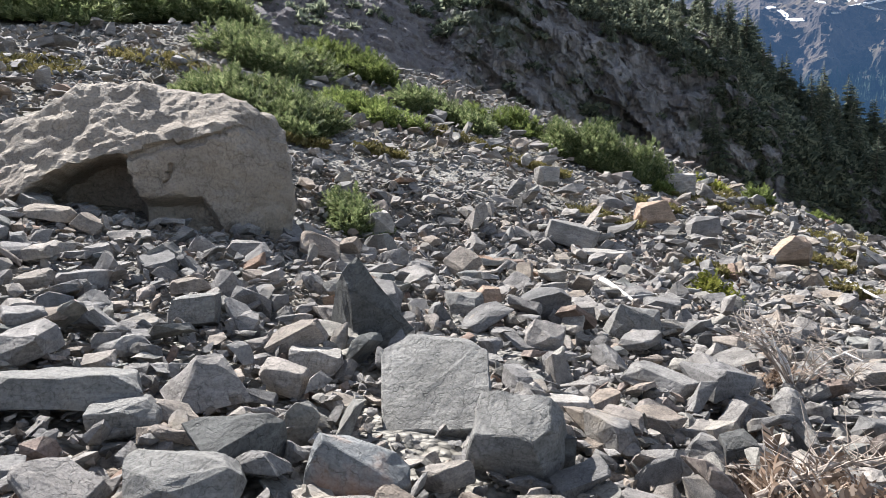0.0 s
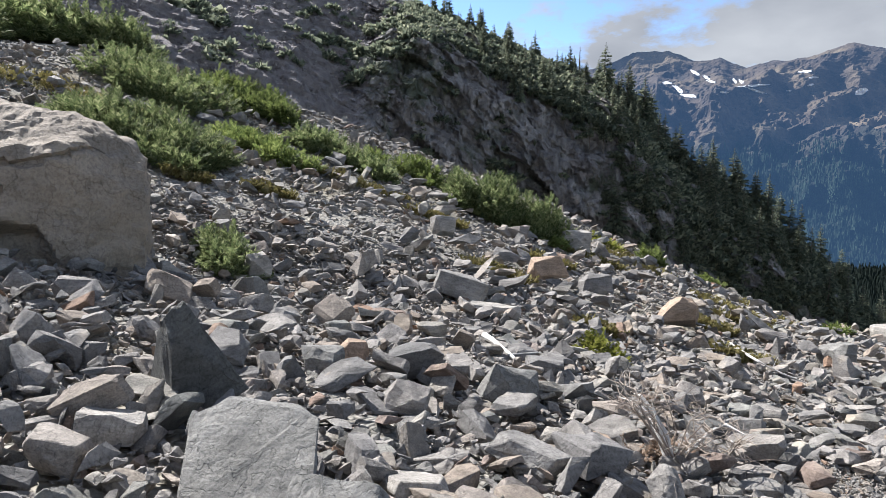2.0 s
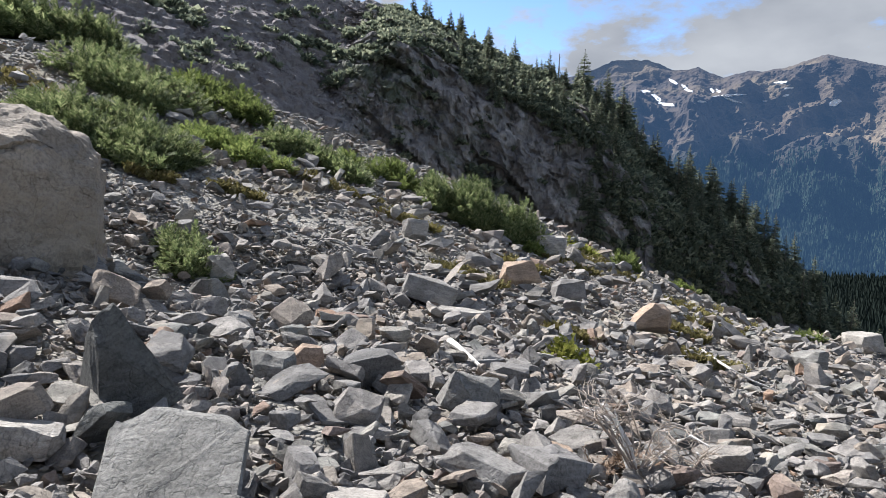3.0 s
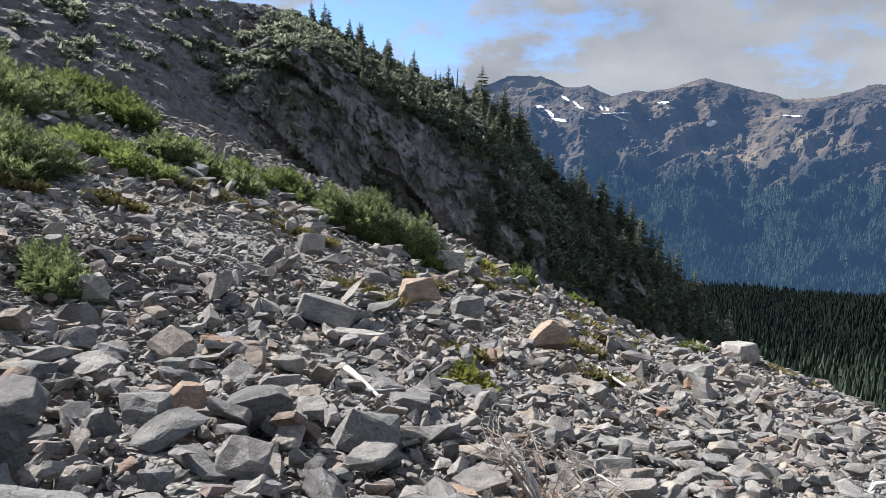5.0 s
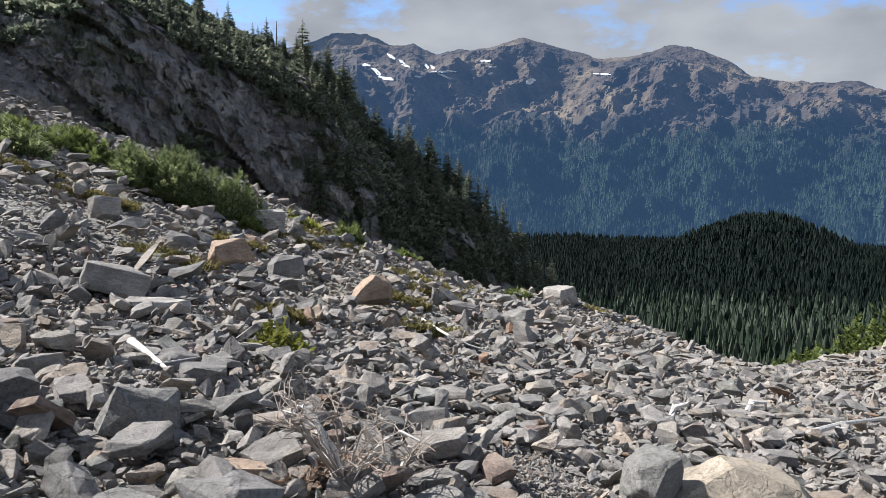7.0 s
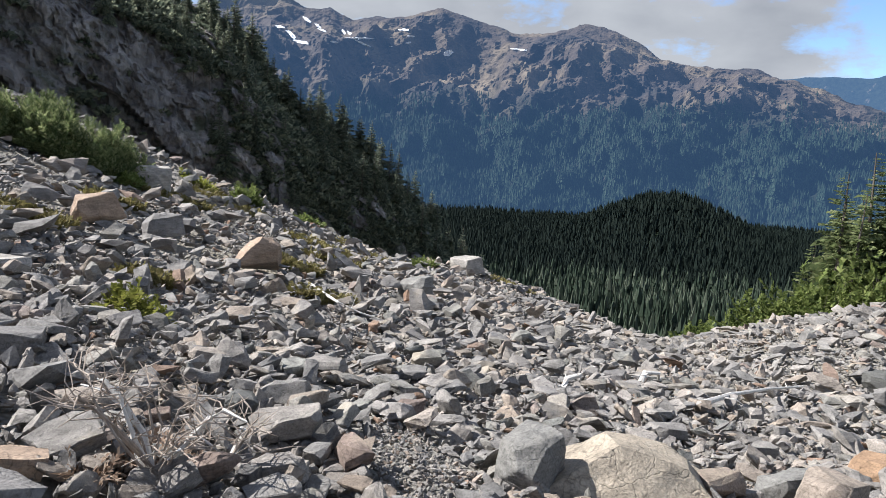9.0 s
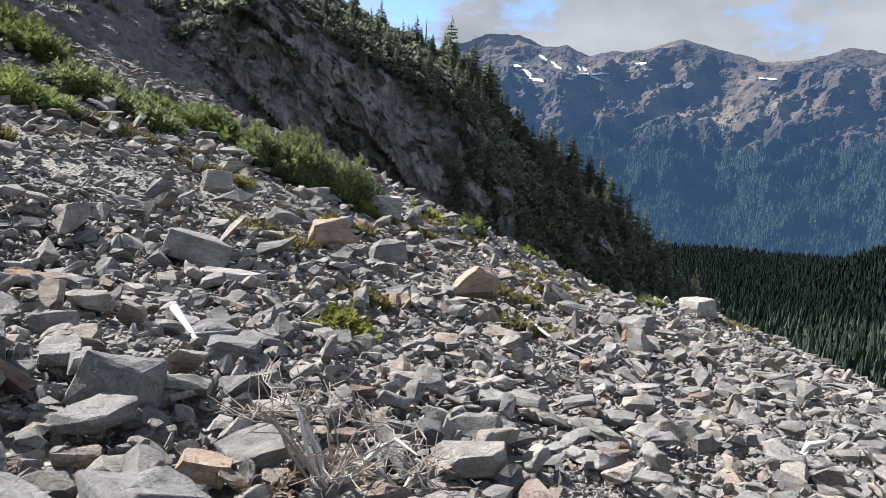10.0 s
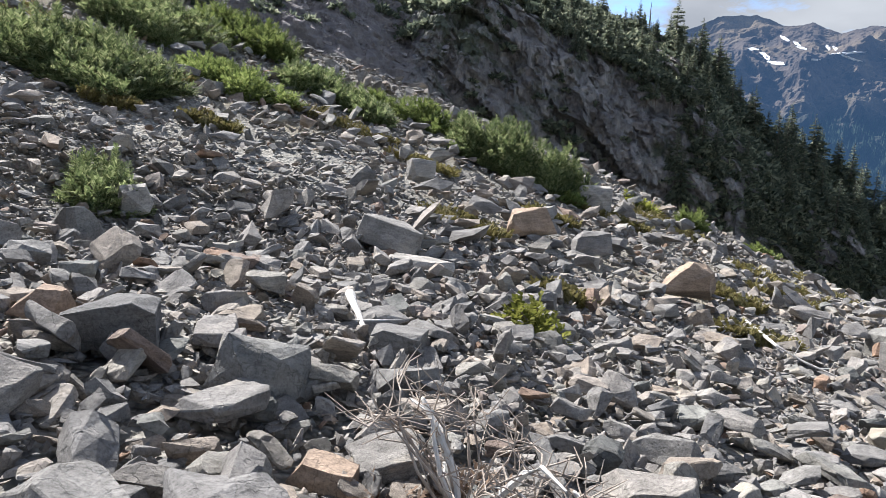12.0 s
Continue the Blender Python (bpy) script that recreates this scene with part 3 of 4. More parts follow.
stone(0.74, 4.50, 0.51, 0.39, 0.33, -24, -12, 10, STAINED_ROCK, 29, "grey stone stained rust-orange on top")
stone(8.65, 17.85, 1.45, 1.20, 0.90, -12, 0, 10, TAN_ROCK, 31, "large tan boulder with a shaded front", points=11, boxy=0.45, taper=0.5)
stone(5.75, 18.45, 1.00, 0.85, 0.72, 10, 0, -6, TAN_ROCK, 32, "tan boulder half sunk in stones")
stone(3.55, 20.60, 0.75, 0.70, 0.70, 20, -20, 0, WHITE_ROCK, 33, "pale upright slab of rock")
stone(8.45, 25.70, 1.10, 0.90, 0.85, -15, 0, 0, WHITE_ROCK, 34, "white block of rock beside a conifer thicket", points=18, boxy=0.8)
stone(2.99, 5.59, 0.26, 0.23, 0.23, 5, 0, 0, DARK_ROCK, 35, "small dark stone among paler ones", points=20, boxy=0.85)
stone(2.95, 8.45, 0.72, 0.55, 0.42, -14, -6, 14, SLATE_ROCK, 36, "grey rock with a flat lit top and a shaded front", points=13, boxy=0.75, taper=0.75)
stone(3.05, 8.20, 0.36, 0.34, 0.20, 10, 0, 0, DARK_ROCK, 37, "dark stone under a grey rock")
stone(6.69, 10.47, 0.41, 0.37, 0.28, 30, -20, 6, SLATE_ROCK, 38, "smooth grey stone tilted on the scree")
stone(5.06, 8.65, 0.33, 0.31, 0.26, -20, 0, 10, DARK_ROCK, 39, "dark grey stone among paler ones")
stone(12.77, 17.87, 1.07, 0.96, 0.77, 15, 0, 0, SLATE_ROCK, 40, "grey boulder standing proud of the scree")
stone(3.70, 10.06, 0.48, 0.35, 0.28, -6, 0, 5, ROCK, 41, "grey stone beside a bleached stick", points=20, boxy=0.85)
stone(2.05, 8.65, 0.66, 0.50, 0.40, 12, 0, -5, ROCK, 42, "rounded grey stone on the talus")
stone(3.25, 14.95, 1.21, 0.81, 0.58, -18, 0, 14, ROCK, 43, "long grey rock on the talus")
stone(7.02, 18.91, 0.90, 0.74, 0.55, 0, 0, 0, ROCK, 44, "grey rock half buried in stones")
stone(3.71, 14.03, 1.14, 0.57, 0.23, 6, 0, 6, WHITE_ROCK, 45, "long flat pale stone on the talus", boxy=0.85)
stone(26.16, 33.46, 2.28, 1.63, 1.19, 10, 0, 0, WHITE_ROCK, 46, "pale grey boulder on the crest of the scree")
stone(7.64, 7.05, 1.90, 1.47, 0.61, -35, -6, 6, SAND_ROCK, 47, "broad pale tan slab beside the trail", points=26, boxy=0.8, sink=0.28, taper=0.42)
stone(6.88, 7.25, 0.80, 0.59, 0.49, 20, 0, 0, SLATE_ROCK, 48, "grey rock leaning on a tan slab")
stone(9.08, 6.09, 0.66, 0.55, 0.51, 10, 0, 0, ROCK, 49, "rough brown-grey stone beside the trail")
stone(9.41, 6.59, 1.05, 0.55, 0.36, -20, 0, 0, SLATE_ROCK, 50, "long slate-grey stone beside the trail")
stone(11.65, 6.80, 0.91, 0.68, 0.41, 12, 0, 0, RUST_ROCK, 51, "rust-brown stone beside the trail")
stone(23.23, 11.63, 1.02, 0.90, 0.68, 0, 0, 0, DARK_ROCK, 52, "dark stone on the far scree")
stone(3.55, 7.65, 0.37, 0.27, 0.14, -16, 0, 8, TAN_ROCK, 54, "flat tan stone on the talus", boxy=0.85)
stone(1.27, 8.28, 0.50, 0.44, 0.30, -12, 0, 0, SLATE_ROCK, 55, "grey stone with a smooth lit top")


# loose stones: shared shapes, laid thick on the slope
rng = np.random.default_rng(20)


def broken_shape(rng, rough):
    """Vertices and triangles of one broken stone, about 1 long."""
    dims = np.array([1.0, rng.uniform(0.5, 0.95), rng.uniform(0.20, 0.62)])
    boxy = rng.uniform(0.15, 0.75)
    bm = bmesh.new()
    for _ in range(int(rng.integers(11, 16))):
        p = rng.normal(size=3)
        p /= np.abs(p).max() * boxy + np.linalg.norm(p) * (1 - boxy)
        bm.verts.new(p * rng.uniform(0.72, 1.08) * dims / 2)
    hull = bmesh.ops.convex_hull(bm, input=bm.verts)
    bmesh.ops.delete(bm, geom=list({g for g in hull["geom_interior"] + hull["geom_unused"] if isinstance(g, bmesh.types.BMVert)}), context="VERTS")
    if rough:
        bmesh.ops.subdivide_edges(bm, edges=[e for e in bm.edges if e.calc_length() > 0.33], cuts=1, use_grid_fill=True)
        bmesh.ops.triangulate(bm, faces=bm.faces)
        shift = Vector(rng.uniform(-50, 50, 3))
        for v in bm.verts:
            v.co += Vector(noise.noise_vector(v.co * 2.6 + shift)) * 0.075
    bmesh.ops.triangulate(bm, faces=bm.faces)
    bm.verts.index_update()
    out = np.array([v.co[:] for v in bm.verts]), np.array([[v.index for v in f.verts] for f in bm.faces])
    bm.free()
    return out


SHAPES = [broken_shape(rng, True) for _ in range(60)]
PLAIN = [broken_shape(rng, False) for _ in range(40)]


def rough_shape(rng):
    """Vertices and triangles of one larger block with flat breaks, chipped edges and uneven faces."""
    dims = (1.0, rng.uniform(0.5, 0.95), rng.uniform(0.18, 0.50))
    bm = weather(stone_bm(dims, rng, int(rng.integers(11, 17)), rng.uniform(0.2, 0.85)), 1.0, rng, 0.014, 1, 0.034)
    bmesh.ops.triangulate(bm, faces=bm.faces)
    bm.verts.index_update()
    out = np.array([v.co[:] for v in bm.verts]) - (0, 0, dims[2] / 2), np.array([[v.index for v in f.verts] for f in bm.faces])
    bm.free()
    return out


ROUGH = [rough_shape(rng) for _ in range(36)]


def turns(yaw, tilt, dip):
    """Turn matrices: a tilt by an angle about a level axis, after a yaw."""
    n = len(yaw)
    c, s = np.cos(yaw), np.sin(yaw)
    Z = np.zeros((n, 3, 3))
    Z[:, 0, 0], Z[:, 0, 1], Z[:, 1, 0], Z[:, 1, 1], Z[:, 2, 2] = c, -s, s, c, 1
    ax = np.stack([np.cos(dip), np.sin(dip), 0 * dip], -1)
    K = np.zeros((n, 3, 3))
    K[:, 0, 2], K[:, 1, 2], K[:, 2, 0], K[:, 2, 1] = ax[:, 1], -ax[:, 0], -ax[:, 1], ax[:, 0]
    T = np.eye(3) + np.sin(tilt)[:, None, None] * K + (1 - np.cos(tilt))[:, None, None] * (K @ K)
    return T @ Z


def joined(name, shapes, pick, places, turn, scale, material, parent=None, kind="stuff", label="", category=""):
    """Many small shapes as one mesh of separate islands."""
    vs, fs, base = [], [], 0
    for k, (v, f) in enumerate(shapes):
        sel = np.nonzero(pick == k)[0]
        if not len(sel):
            continue
        sc = scale[sel]
        sc = sc[:, None, None] if sc.ndim == 1 else sc[:, None, :]
        w = np.einsum("nij,nvj->nvi", turn[sel], v[None] * sc) + places[sel][:, None]
        idx = (np.arange(len(sel)) * len(v))[:, None, None] + f[None] + base
        vs.append(w.reshape(-1, 3))
        fs.append(idx.reshape(-1, f.shape[1]))
        base += len(sel) * len(v)
    me = fill_mesh(name, np.concatenate(vs), np.concatenate(fs))
    me.materials.append(material)
    ob = new(name, me)
    if parent:
        ob.parent = parent
    return tagged(ob, label, category, kind=kind)


def stone_sizes(n, lo, hi, power):
    u = rng.uniform(size=n)
    a = 1 - power
    return (lo**a + u * (hi**a - lo**a)) ** (1 / a)


SHRUBS = [(-0.85, 14.55, 0.6), (5.08, 12.13, 0.35), (6.23, 26.53, 2.2), (-4.76, 20.38, 2.0), (-5.52, 27.44, 2.2)]


def on_trail(x, y):
    """The narrow worn strip of gravel that leaves the path of the walker."""
    across = x - (5.75 + 0.62 * (y - 7.0) + 0.25 * np.sin(y * 1.3))
    return (np.abs(across) < 0.30 + 0.12 * np.sin(y * 2.7)) & (y > 5.2) & (y < 8.6)


def scatter(x0, x1, y0, y1, count, lo, hi, power, keep, lift=0.25, spread=0.42):
    x, y = rng.uniform(x0, x1, count), rng.uniform(y0, y1, count)
    ok = keep(x, y)
    x, y = x[ok], y[ok]
    s = stone_sizes(len(x), lo, hi, power)
    ok = (ground(x, y) > -40) & ~(on_trail(x, y) & (s > 0.10))
    for bx, by, br in SHRUBS:
        ok &= (x - bx) ** 2 + (y - by) ** 2 > (br * 0.8) ** 2
    for bx, by, br in LAID:
        ok &= ((x - bx) ** 2 + (y - by) ** 2 > (br * 0.72 + s * 0.12) ** 2) | (s < 0.14)
    ok &= ~((np.abs(x + 3.15) < 1.6) & (np.abs(y - 11.3) < 1.0))
    x, y, s = x[ok], y[ok], s[ok]
    z = ground(x, y) + s * rng.uniform(-0.05, lift, len(x)) * 0.9
    t = np.abs(rng.normal(0, spread, len(x)))
    return np.stack([x, y, z], -1), turns(rng.uniform(0, 6.283, len(x)), t, rng.uniform(0, 6.283, len(x))), s


def wedge(x, y, lo=-42, hi=78):
    a = np.degrees(np.arctan2(x - 2.4, y + 3.0))
    return (a > lo) & (a < hi)


near_keep = lambda x, y: wedge(x, y) & (x * 0.4 + y > 3.4)
mid_keep = lambda x, y: wedge(x, y) & ((y > 15) | (x > 12) | (x < -5)) & (y < crest_line(x) + 2)
far_keep = lambda x, y: wedge(x, y) & (x > 30) & (y < crest_line(x) + 3) & (y > 2)
beds = [(PLAIN, scatter(-7, 14, 2.0, 17, 36000, 0.05, 0.14, 1.4, near_keep, 0.3, 0.7)),
        (SHAPES, scatter(-7, 14, 2.0, 17, 14000, 0.10, 0.27, 1.9, near_keep, 0.6, 0.7)),
        (ROUGH, scatter(-7, 14, 2.0, 17, 2300, 0.25, 0.55, 2.6, near_keep, 0.5, 0.6)),
        (PLAIN, scatter(5, 9.5, 5.4, 12.2, 26000, 0.025, 0.07, 1.6, on_trail, 0.6, 0.7)),
        (PLAIN, scatter(-14, 34, 3, 42, 40000, 0.10, 0.26, 1.8, mid_keep, 0.3, 0.7)),
        (SHAPES, scatter(-14, 34, 3, 42, 9500, 0.24, 0.95, 2.7, mid_keep, 0.5, 0.6)),
        (PLAIN, scatter(-7, 13, -5.5, 4.8, 6500, 0.12, 0.34, 2.0, lambda x, y: x * 0.4 + y < 4.4, 0.35, 0.6)),
        (PLAIN, scatter(-9, 16, -7, 4.6, 15000, 0.06, 0.24, 2.0, lambda x, y: x * 0.4 + y < 4.2, 0.2, 0.5)),
        (PLAIN, scatter(30, 72, 2, 52, 26000, 0.22, 1.1, 2.5, far_keep, 0.3, 0.6))]
for shapes, (places, turn, size) in beds:
    pick = rng.integers(0, len(shapes), len(size))
    vary = np.stack([size * rng.uniform(0.8, 1.3, len(size)), size * rng.uniform(0.7, 1.1, len(size)), size * rng.uniform(0.7, 1.25, len(size))], -1)
    joined("stones", shapes, pick, places, turn, vary, ROCKS, talus)

# the stones nearest to the trail, each a piece of its own
places, turn, size = scatter(-2.4, 5.6, 3.4, 9.0, 900, 0.18, 0.48, 2.0, lambda x, y: (x * 0.4 + y > 4.4), 0.45, 0.55)
shape_meshes = []
for v, f in ROUGH:
    bm = bmesh.new()
    vv = [bm.verts.new(p) for p in v]
    for tri in f:
        bm.faces.new([vv[i] for i in tri])
    me = bpy.data.meshes.new("stone")
    bm.to_mesh(me)
    bm.free()
    me.materials.append(ROCK)
    shape_meshes.append(me)
for i in range(min(300, len(size))):
    ob = new("stone", shape_meshes[int(rng.integers(0, len(shape_meshes)))])
    m = Matrix([list(r) for r in turn[i]]).to_4x4()
    s = float(size[i])
    ob.matrix_world = Matrix.Translation(places[i]) @ m @ Matrix.Diagonal((s * 1.1, s, s * float(rng.uniform(0.8, 1.2)), 1))
    ob.parent = talus


# ---- vegetation ----
def leaf_material(name, dark, light, tip, through_light=0.45):
    """Needles: a hue for each spray, some light through them."""
    n = Nodes(name, 0.75, 0.08)
    v = n.coords()
    pick = n.add("ShaderNodeNewGeometry").outputs["Random Per Island"]
    col = n.ramp(pick, [(0.0, dark), (0.6, light), (1.0, tip)])
    each = n.ramp(n.add("ShaderNodeObjectInfo").outputs["Random"], [(0.0, 0.8), (1.0, 1.2)])
    col = n.mix(1.0, n.mix(1.0, col, each, "MULTIPLY"), n.ramp(n.noise(v, 2.2, 4, 0.6), [(0.3, 0.75), (0.7, 1.2)]), "MULTIPLY")
    mat = n.done(col)
    tr = n.add("ShaderNodeBsdfTranslucent")
    n.link(col, tr.inputs["Color"])
    mx = n.add("ShaderNodeMixShader")
    mx.inputs[0].default_value = through_light
    out = n.tree.nodes["Material Output"]
    n.link(n.bsdf.outputs["BSDF"], mx.inputs[1])
    n.link(tr.outputs["BSDF"], mx.inputs[2])
    n.link(mx.outputs["Shader"], out.inputs["Surface"])
    return mat


NEEDLES = leaf_material("needles", (0.060, 0.084, 0.034), (0.165, 0.198, 0.082), (0.31, 0.325, 0.165))
BRIGHT = leaf_material("bright_leaves", (0.065, 0.090, 0.026), (0.15, 0.185, 0.055), (0.25, 0.28, 0.10))
YELLOW = leaf_material("yellow_leaves", (0.12, 0.13, 0.025), (0.21, 0.22, 0.045), (0.30, 0.29, 0.08))
# cloud shade over the far forest is painted in as near-black needles
CLOUD_SHADE_NEEDLES = leaf_material("cloud_shade_needles", (0.008, 0.014, 0.011), (0.011, 0.018, 0.014), (0.016, 0.024, 0.018), 0.05)
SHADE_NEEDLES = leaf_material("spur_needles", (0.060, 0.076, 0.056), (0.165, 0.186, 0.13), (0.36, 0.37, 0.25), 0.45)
# lighter copy for the nearer valley trees, sunlight put into the colour
LIT_VALLEY_NEEDLES = leaf_material("lit_valley_needles", (0.018, 0.028, 0.018), (0.036, 0.050, 0.033), (0.085, 0.098, 0.070), 0.2)
# haze before these trees is painted as a blue glow of the needles
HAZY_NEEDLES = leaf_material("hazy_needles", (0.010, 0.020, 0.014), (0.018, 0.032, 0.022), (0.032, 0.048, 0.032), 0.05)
HAZY_NEEDLES.node_tree.nodes["Principled BSDF"].inputs["Emission Color"].default_value = (*HAZE_GLOW, 1)
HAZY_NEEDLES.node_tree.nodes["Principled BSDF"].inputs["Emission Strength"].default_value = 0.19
HEATH = leaf_material("heath", (0.12, 0.10, 0.04), (0.19, 0.17, 0.06), (0.27, 0.22, 0.11), 0.25)


def bark_material(name, a, b):
    n = Nodes(name, 0.9, 0.15)
    v = n.coords((1, 1, 0.2))
    return n.done(n.ramp(n.noise(v, 22, 6, 0.65), [(0.32, a), (0.68, b)]), n.bump(n.noise(v, 30, 6, 0.7), 0.7, 0.01))


BARK = bark_material("bark", (0.07, 0.055, 0.045), (0.20, 0.17, 0.14))
BLEACHED = bark_material("bleached_wood", (0.42, 0.39, 0.35), (0.70, 0.67, 0.62))
BROWN = leaf_material("dead_needles", (0.14, 0.095, 0.065), (0.23, 0.165, 0.12), (0.33, 0.26, 0.20), 0.2)
DRY_TWIG = bark_material("dry_twig", (0.22, 0.175, 0.14), (0.42, 0.36, 0.30))


def spray(rng, length, needles, width):
    """A twig end with its needles, along +x."""
    vs, fs = [], []
    for k in range(needles):
        t = (k + 0.3) / needles
        side = 1 if k % 2 else -1
        a = side * rng.uniform(0.5, 1.0)
        lift = rng.uniform(-0.35, 0.55)
        ln = length * rng.uniform(0.35, 0.55) * (1.05 - 0.55 * t)
        root = np.array([t * length, 0, 0.10 * length * t * t])
        tip = root + ln * np.array([np.cos(a), np.sin(a), lift])
        off = np.array([-np.sin(a), np.cos(a), 0.25]) * width
        b = len(vs)
        vs += [root - off * 0.5, root + off * 0.5, root * 0.35 + tip * 0.65 + off, tip]
        fs += [[b, b + 1, b + 2], [b, b + 2, b + 3]]
    return np.array(vs), np.array(fs)


vrng = np.random.default_rng(77)
SPRAYS = [spray(vrng, 1.0, 14, 0.065) for _ in range(8)]
LEAFS = [spray(vrng, 1.0, 8, 0.16) for _ in range(6)]


def facing(ways, roll):
    """Turn matrices that lay +x along each way."""
    ways = ways / np.linalg.norm(ways, axis=1, keepdims=True)
    side = np.cross(np.array([0, 0, 1.0]), ways)
    side /= np.linalg.norm(side, axis=1, keepdims=True) + 1e-6
    up = np.cross(ways, side)
    c, s = np.cos(roll)[:, None], np.sin(roll)[:, None]
    return np.stack([ways, side * c + up * s, up * c - side * s], -1)


def tube(bm, points, radii, sides=5):
    """A bent tapering stick through points."""
    rings = []
    for i, p in enumerate(points):
        p = Vector(p)
        d = (Vector(points[min(i + 1, len(points) - 1)]) - Vector(points[max(i - 1, 0)])).normalized()
        a = d.orthogonal().normalized()
        b = d.cross(a)
        rings.append([bm.verts.new(p + (a * math.cos(t) + b * math.sin(t)) * radii[i]) for t in (6.2832 * k / sides for k in range(sides))])
    for r0, r1 in zip(rings, rings[1:]):
        for k in range(sides):
            bm.faces.new((r0[k], r0[(k + 1) % sides], r1[(k + 1) % sides], r1[k]))
    bm.faces.new(rings[-1])
    bm.faces.new(rings[0][::-1])


def shrub(name, x, y, w, d, h, seed, material, label, density=190, size=0.30, leafs=None, category="shrub", upright=0.22, yaw=0.0):
    """A low bush: bent stems and a crown of many sprays with an uneven outline."""
    rng = np.random.default_rng(seed)
    ob = new(name)
    ob.matrix_world = pose(x, y, float(ground(x, y)), 0, 0, yaw)
    slope = lambda px, py: (ground(x + px * math.cos(radians(yaw)) - py * math.sin(radians(yaw)), y + px * math.sin(radians(yaw)) + py * math.cos(radians(yaw))) - ground(x, y))
    n = int(density * w * d)
    lumps = rng.uniform(-1, 1, (max(5, int(w * d * 1.6)), 2)) * (w / 2, d / 2) * 0.82
    lh = rng.uniform(0.55, 1.0, len(lumps)) * h * (1 - 0.35 * (2 * np.abs(lumps[:, 0]) / w) ** 2)
    which = rng.integers(0, len(lumps), n)
    a, c = rng.uniform(0, 6.283, n), rng.uniform(0.0, 1.0, n) ** 0.7
    rad = min(w, d) * rng.uniform(0.18, 0.36, len(lumps))[which]
    up = np.sin(np.arccos(1 - c))
    px = lumps[which, 0] + np.cos(a) * rad * up
    py = lumps[which, 1] + np.sin(a) * rad * up
    px, py = np.clip(px, -w / 2 - 0.1, w / 2 + 0.1), np.clip(py, -d / 2 - 0.1, d / 2 + 0.1)
    depth = rng.uniform(0.55, 1.0, n)
    pz = np.maximum(lh[which] * (0.10 + 0.9 * (1 - up**2.2)) * depth, 0.03) + slope(px, py)
    ways = np.stack([np.cos(a) * up, np.sin(a) * up, (1 - up) * 1.2 + upright * rng.uniform(0.3, 1.3, n)], -1) + rng.normal(0, 0.25, (n, 3))
    joined("crown", leafs or SPRAYS, rng.integers(0, len(leafs or SPRAYS), n), np.stack([px, py, pz], -1) - ways * size * 0.25,
           facing(ways, rng.uniform(-0.6, 0.6, n)), size * rng.uniform(0.6, 1.25, n), material, ob, kind="")
    bm = bmesh.new()
    for k in range(min(14, len(lumps))):
        e = Vector((*lumps[k], float(slope(*lumps[k])) + lh[k] * 0.7))
        m = e * 0.5 + Vector((0, 0, -0.1 * h))
        tube(bm, [(e.x * 0.2, e.y * 0.2, -0.05), m, e], [0.035, 0.024, 0.008])
    part("stem", bm, BARK, ob, "brown woody stems")
    return tagged(ob, label, category)


shrub("small_conifer", -0.85, 14.55, 1.15, 0.95, 0.66, 1, NEEDLES, "small dense green conifer bush among grey stones", 1100, 0.19, upright=0.05)
shrub("small_shrub", 5.08, 12.19, 0.67, 0.60, 0.54, 2, YELLOW, "small yellow-green leafy shrub among grey stones", 620, 0.17, LEAFS)
shrub("conifer_thicket", 6.34, 26.32, 4.74, 2.11, 1.79, 3, NEEDLES, "dense green dwarf conifer thicket on the crest", 520, 0.34, upright=0.9, yaw=-14)
shrub("dwarf_conifer", -4.65, 20.38, 4.79, 2.83, 1.16, 4, NEEDLES, "wide green mat of dwarf conifer", 420, 0.32, yaw=-12)
shrub("dwarf_conifer", -5.73, 27.44, 4.74, 2.80, 1.46, 5, NEEDLES, "green dwarf conifer mat on the upper slope", 340, 0.32, yaw=-20)
shrub("dwarf_conifer", -10.30, 33.50, 5.35, 3.02, 2.09, 6, NEEDLES, "green dwarf conifer mat near the crest", 170, 0.5)
shrub("dwarf_conifer", -1.81, 23.89, 3.18, 1.80, 0.72, 7, BRIGHT, "low bright green conifer mat", 260, 0.32, yaw=-20)
shrub("dwarf_conifer", 0.57, 26.92, 4.01, 1.79, 1.03, 8, NEEDLES, "low green conifer mat on the crest", 260, 0.36, yaw=-15)
shrub("dwarf_conifer", 2.76, 28.75, 2.75, 1.48, 0.85, 9, BRIGHT, "low bright green shrub on the crest", 260, 0.32, yaw=-15)
shrub("dwarf_conifer", -3.18, 29.98, 3.64, 2.14, 1.18, 10, BRIGHT, "bright green dwarf conifer on the crest", 200, 0.42)
shrub("dark_conifer", -16.42, 31.55, 5.89, 3.65, 2.39, 11, NEEDLES, "dark green conifer thicket at the top of the slope", 170, 0.46)
shrub("dark_conifer", -15.22, 29.10, 5.64, 3.38, 2.93, 12, NEEDLES, "tall dark green conifer thicket", 130, 0.55)
shrub("dark_conifer", -13.50, 34.00, 6.05, 3.63, 2.90, 13, NEEDLES, "dark green conifer thicket on the crest", 130, 0.55)
shrub("low_shrub", 7.49, 25.06, 1.37, 0.74, 0.42, 14, BRIGHT, "low bright green shrub beside a white rock", 420, 0.22)
shrub("low_shrub", 13.23, 31.35, 1.71, 0.96, 0.80, 15, BRIGHT, "low light green shrub on the crest", 300, 0.30)
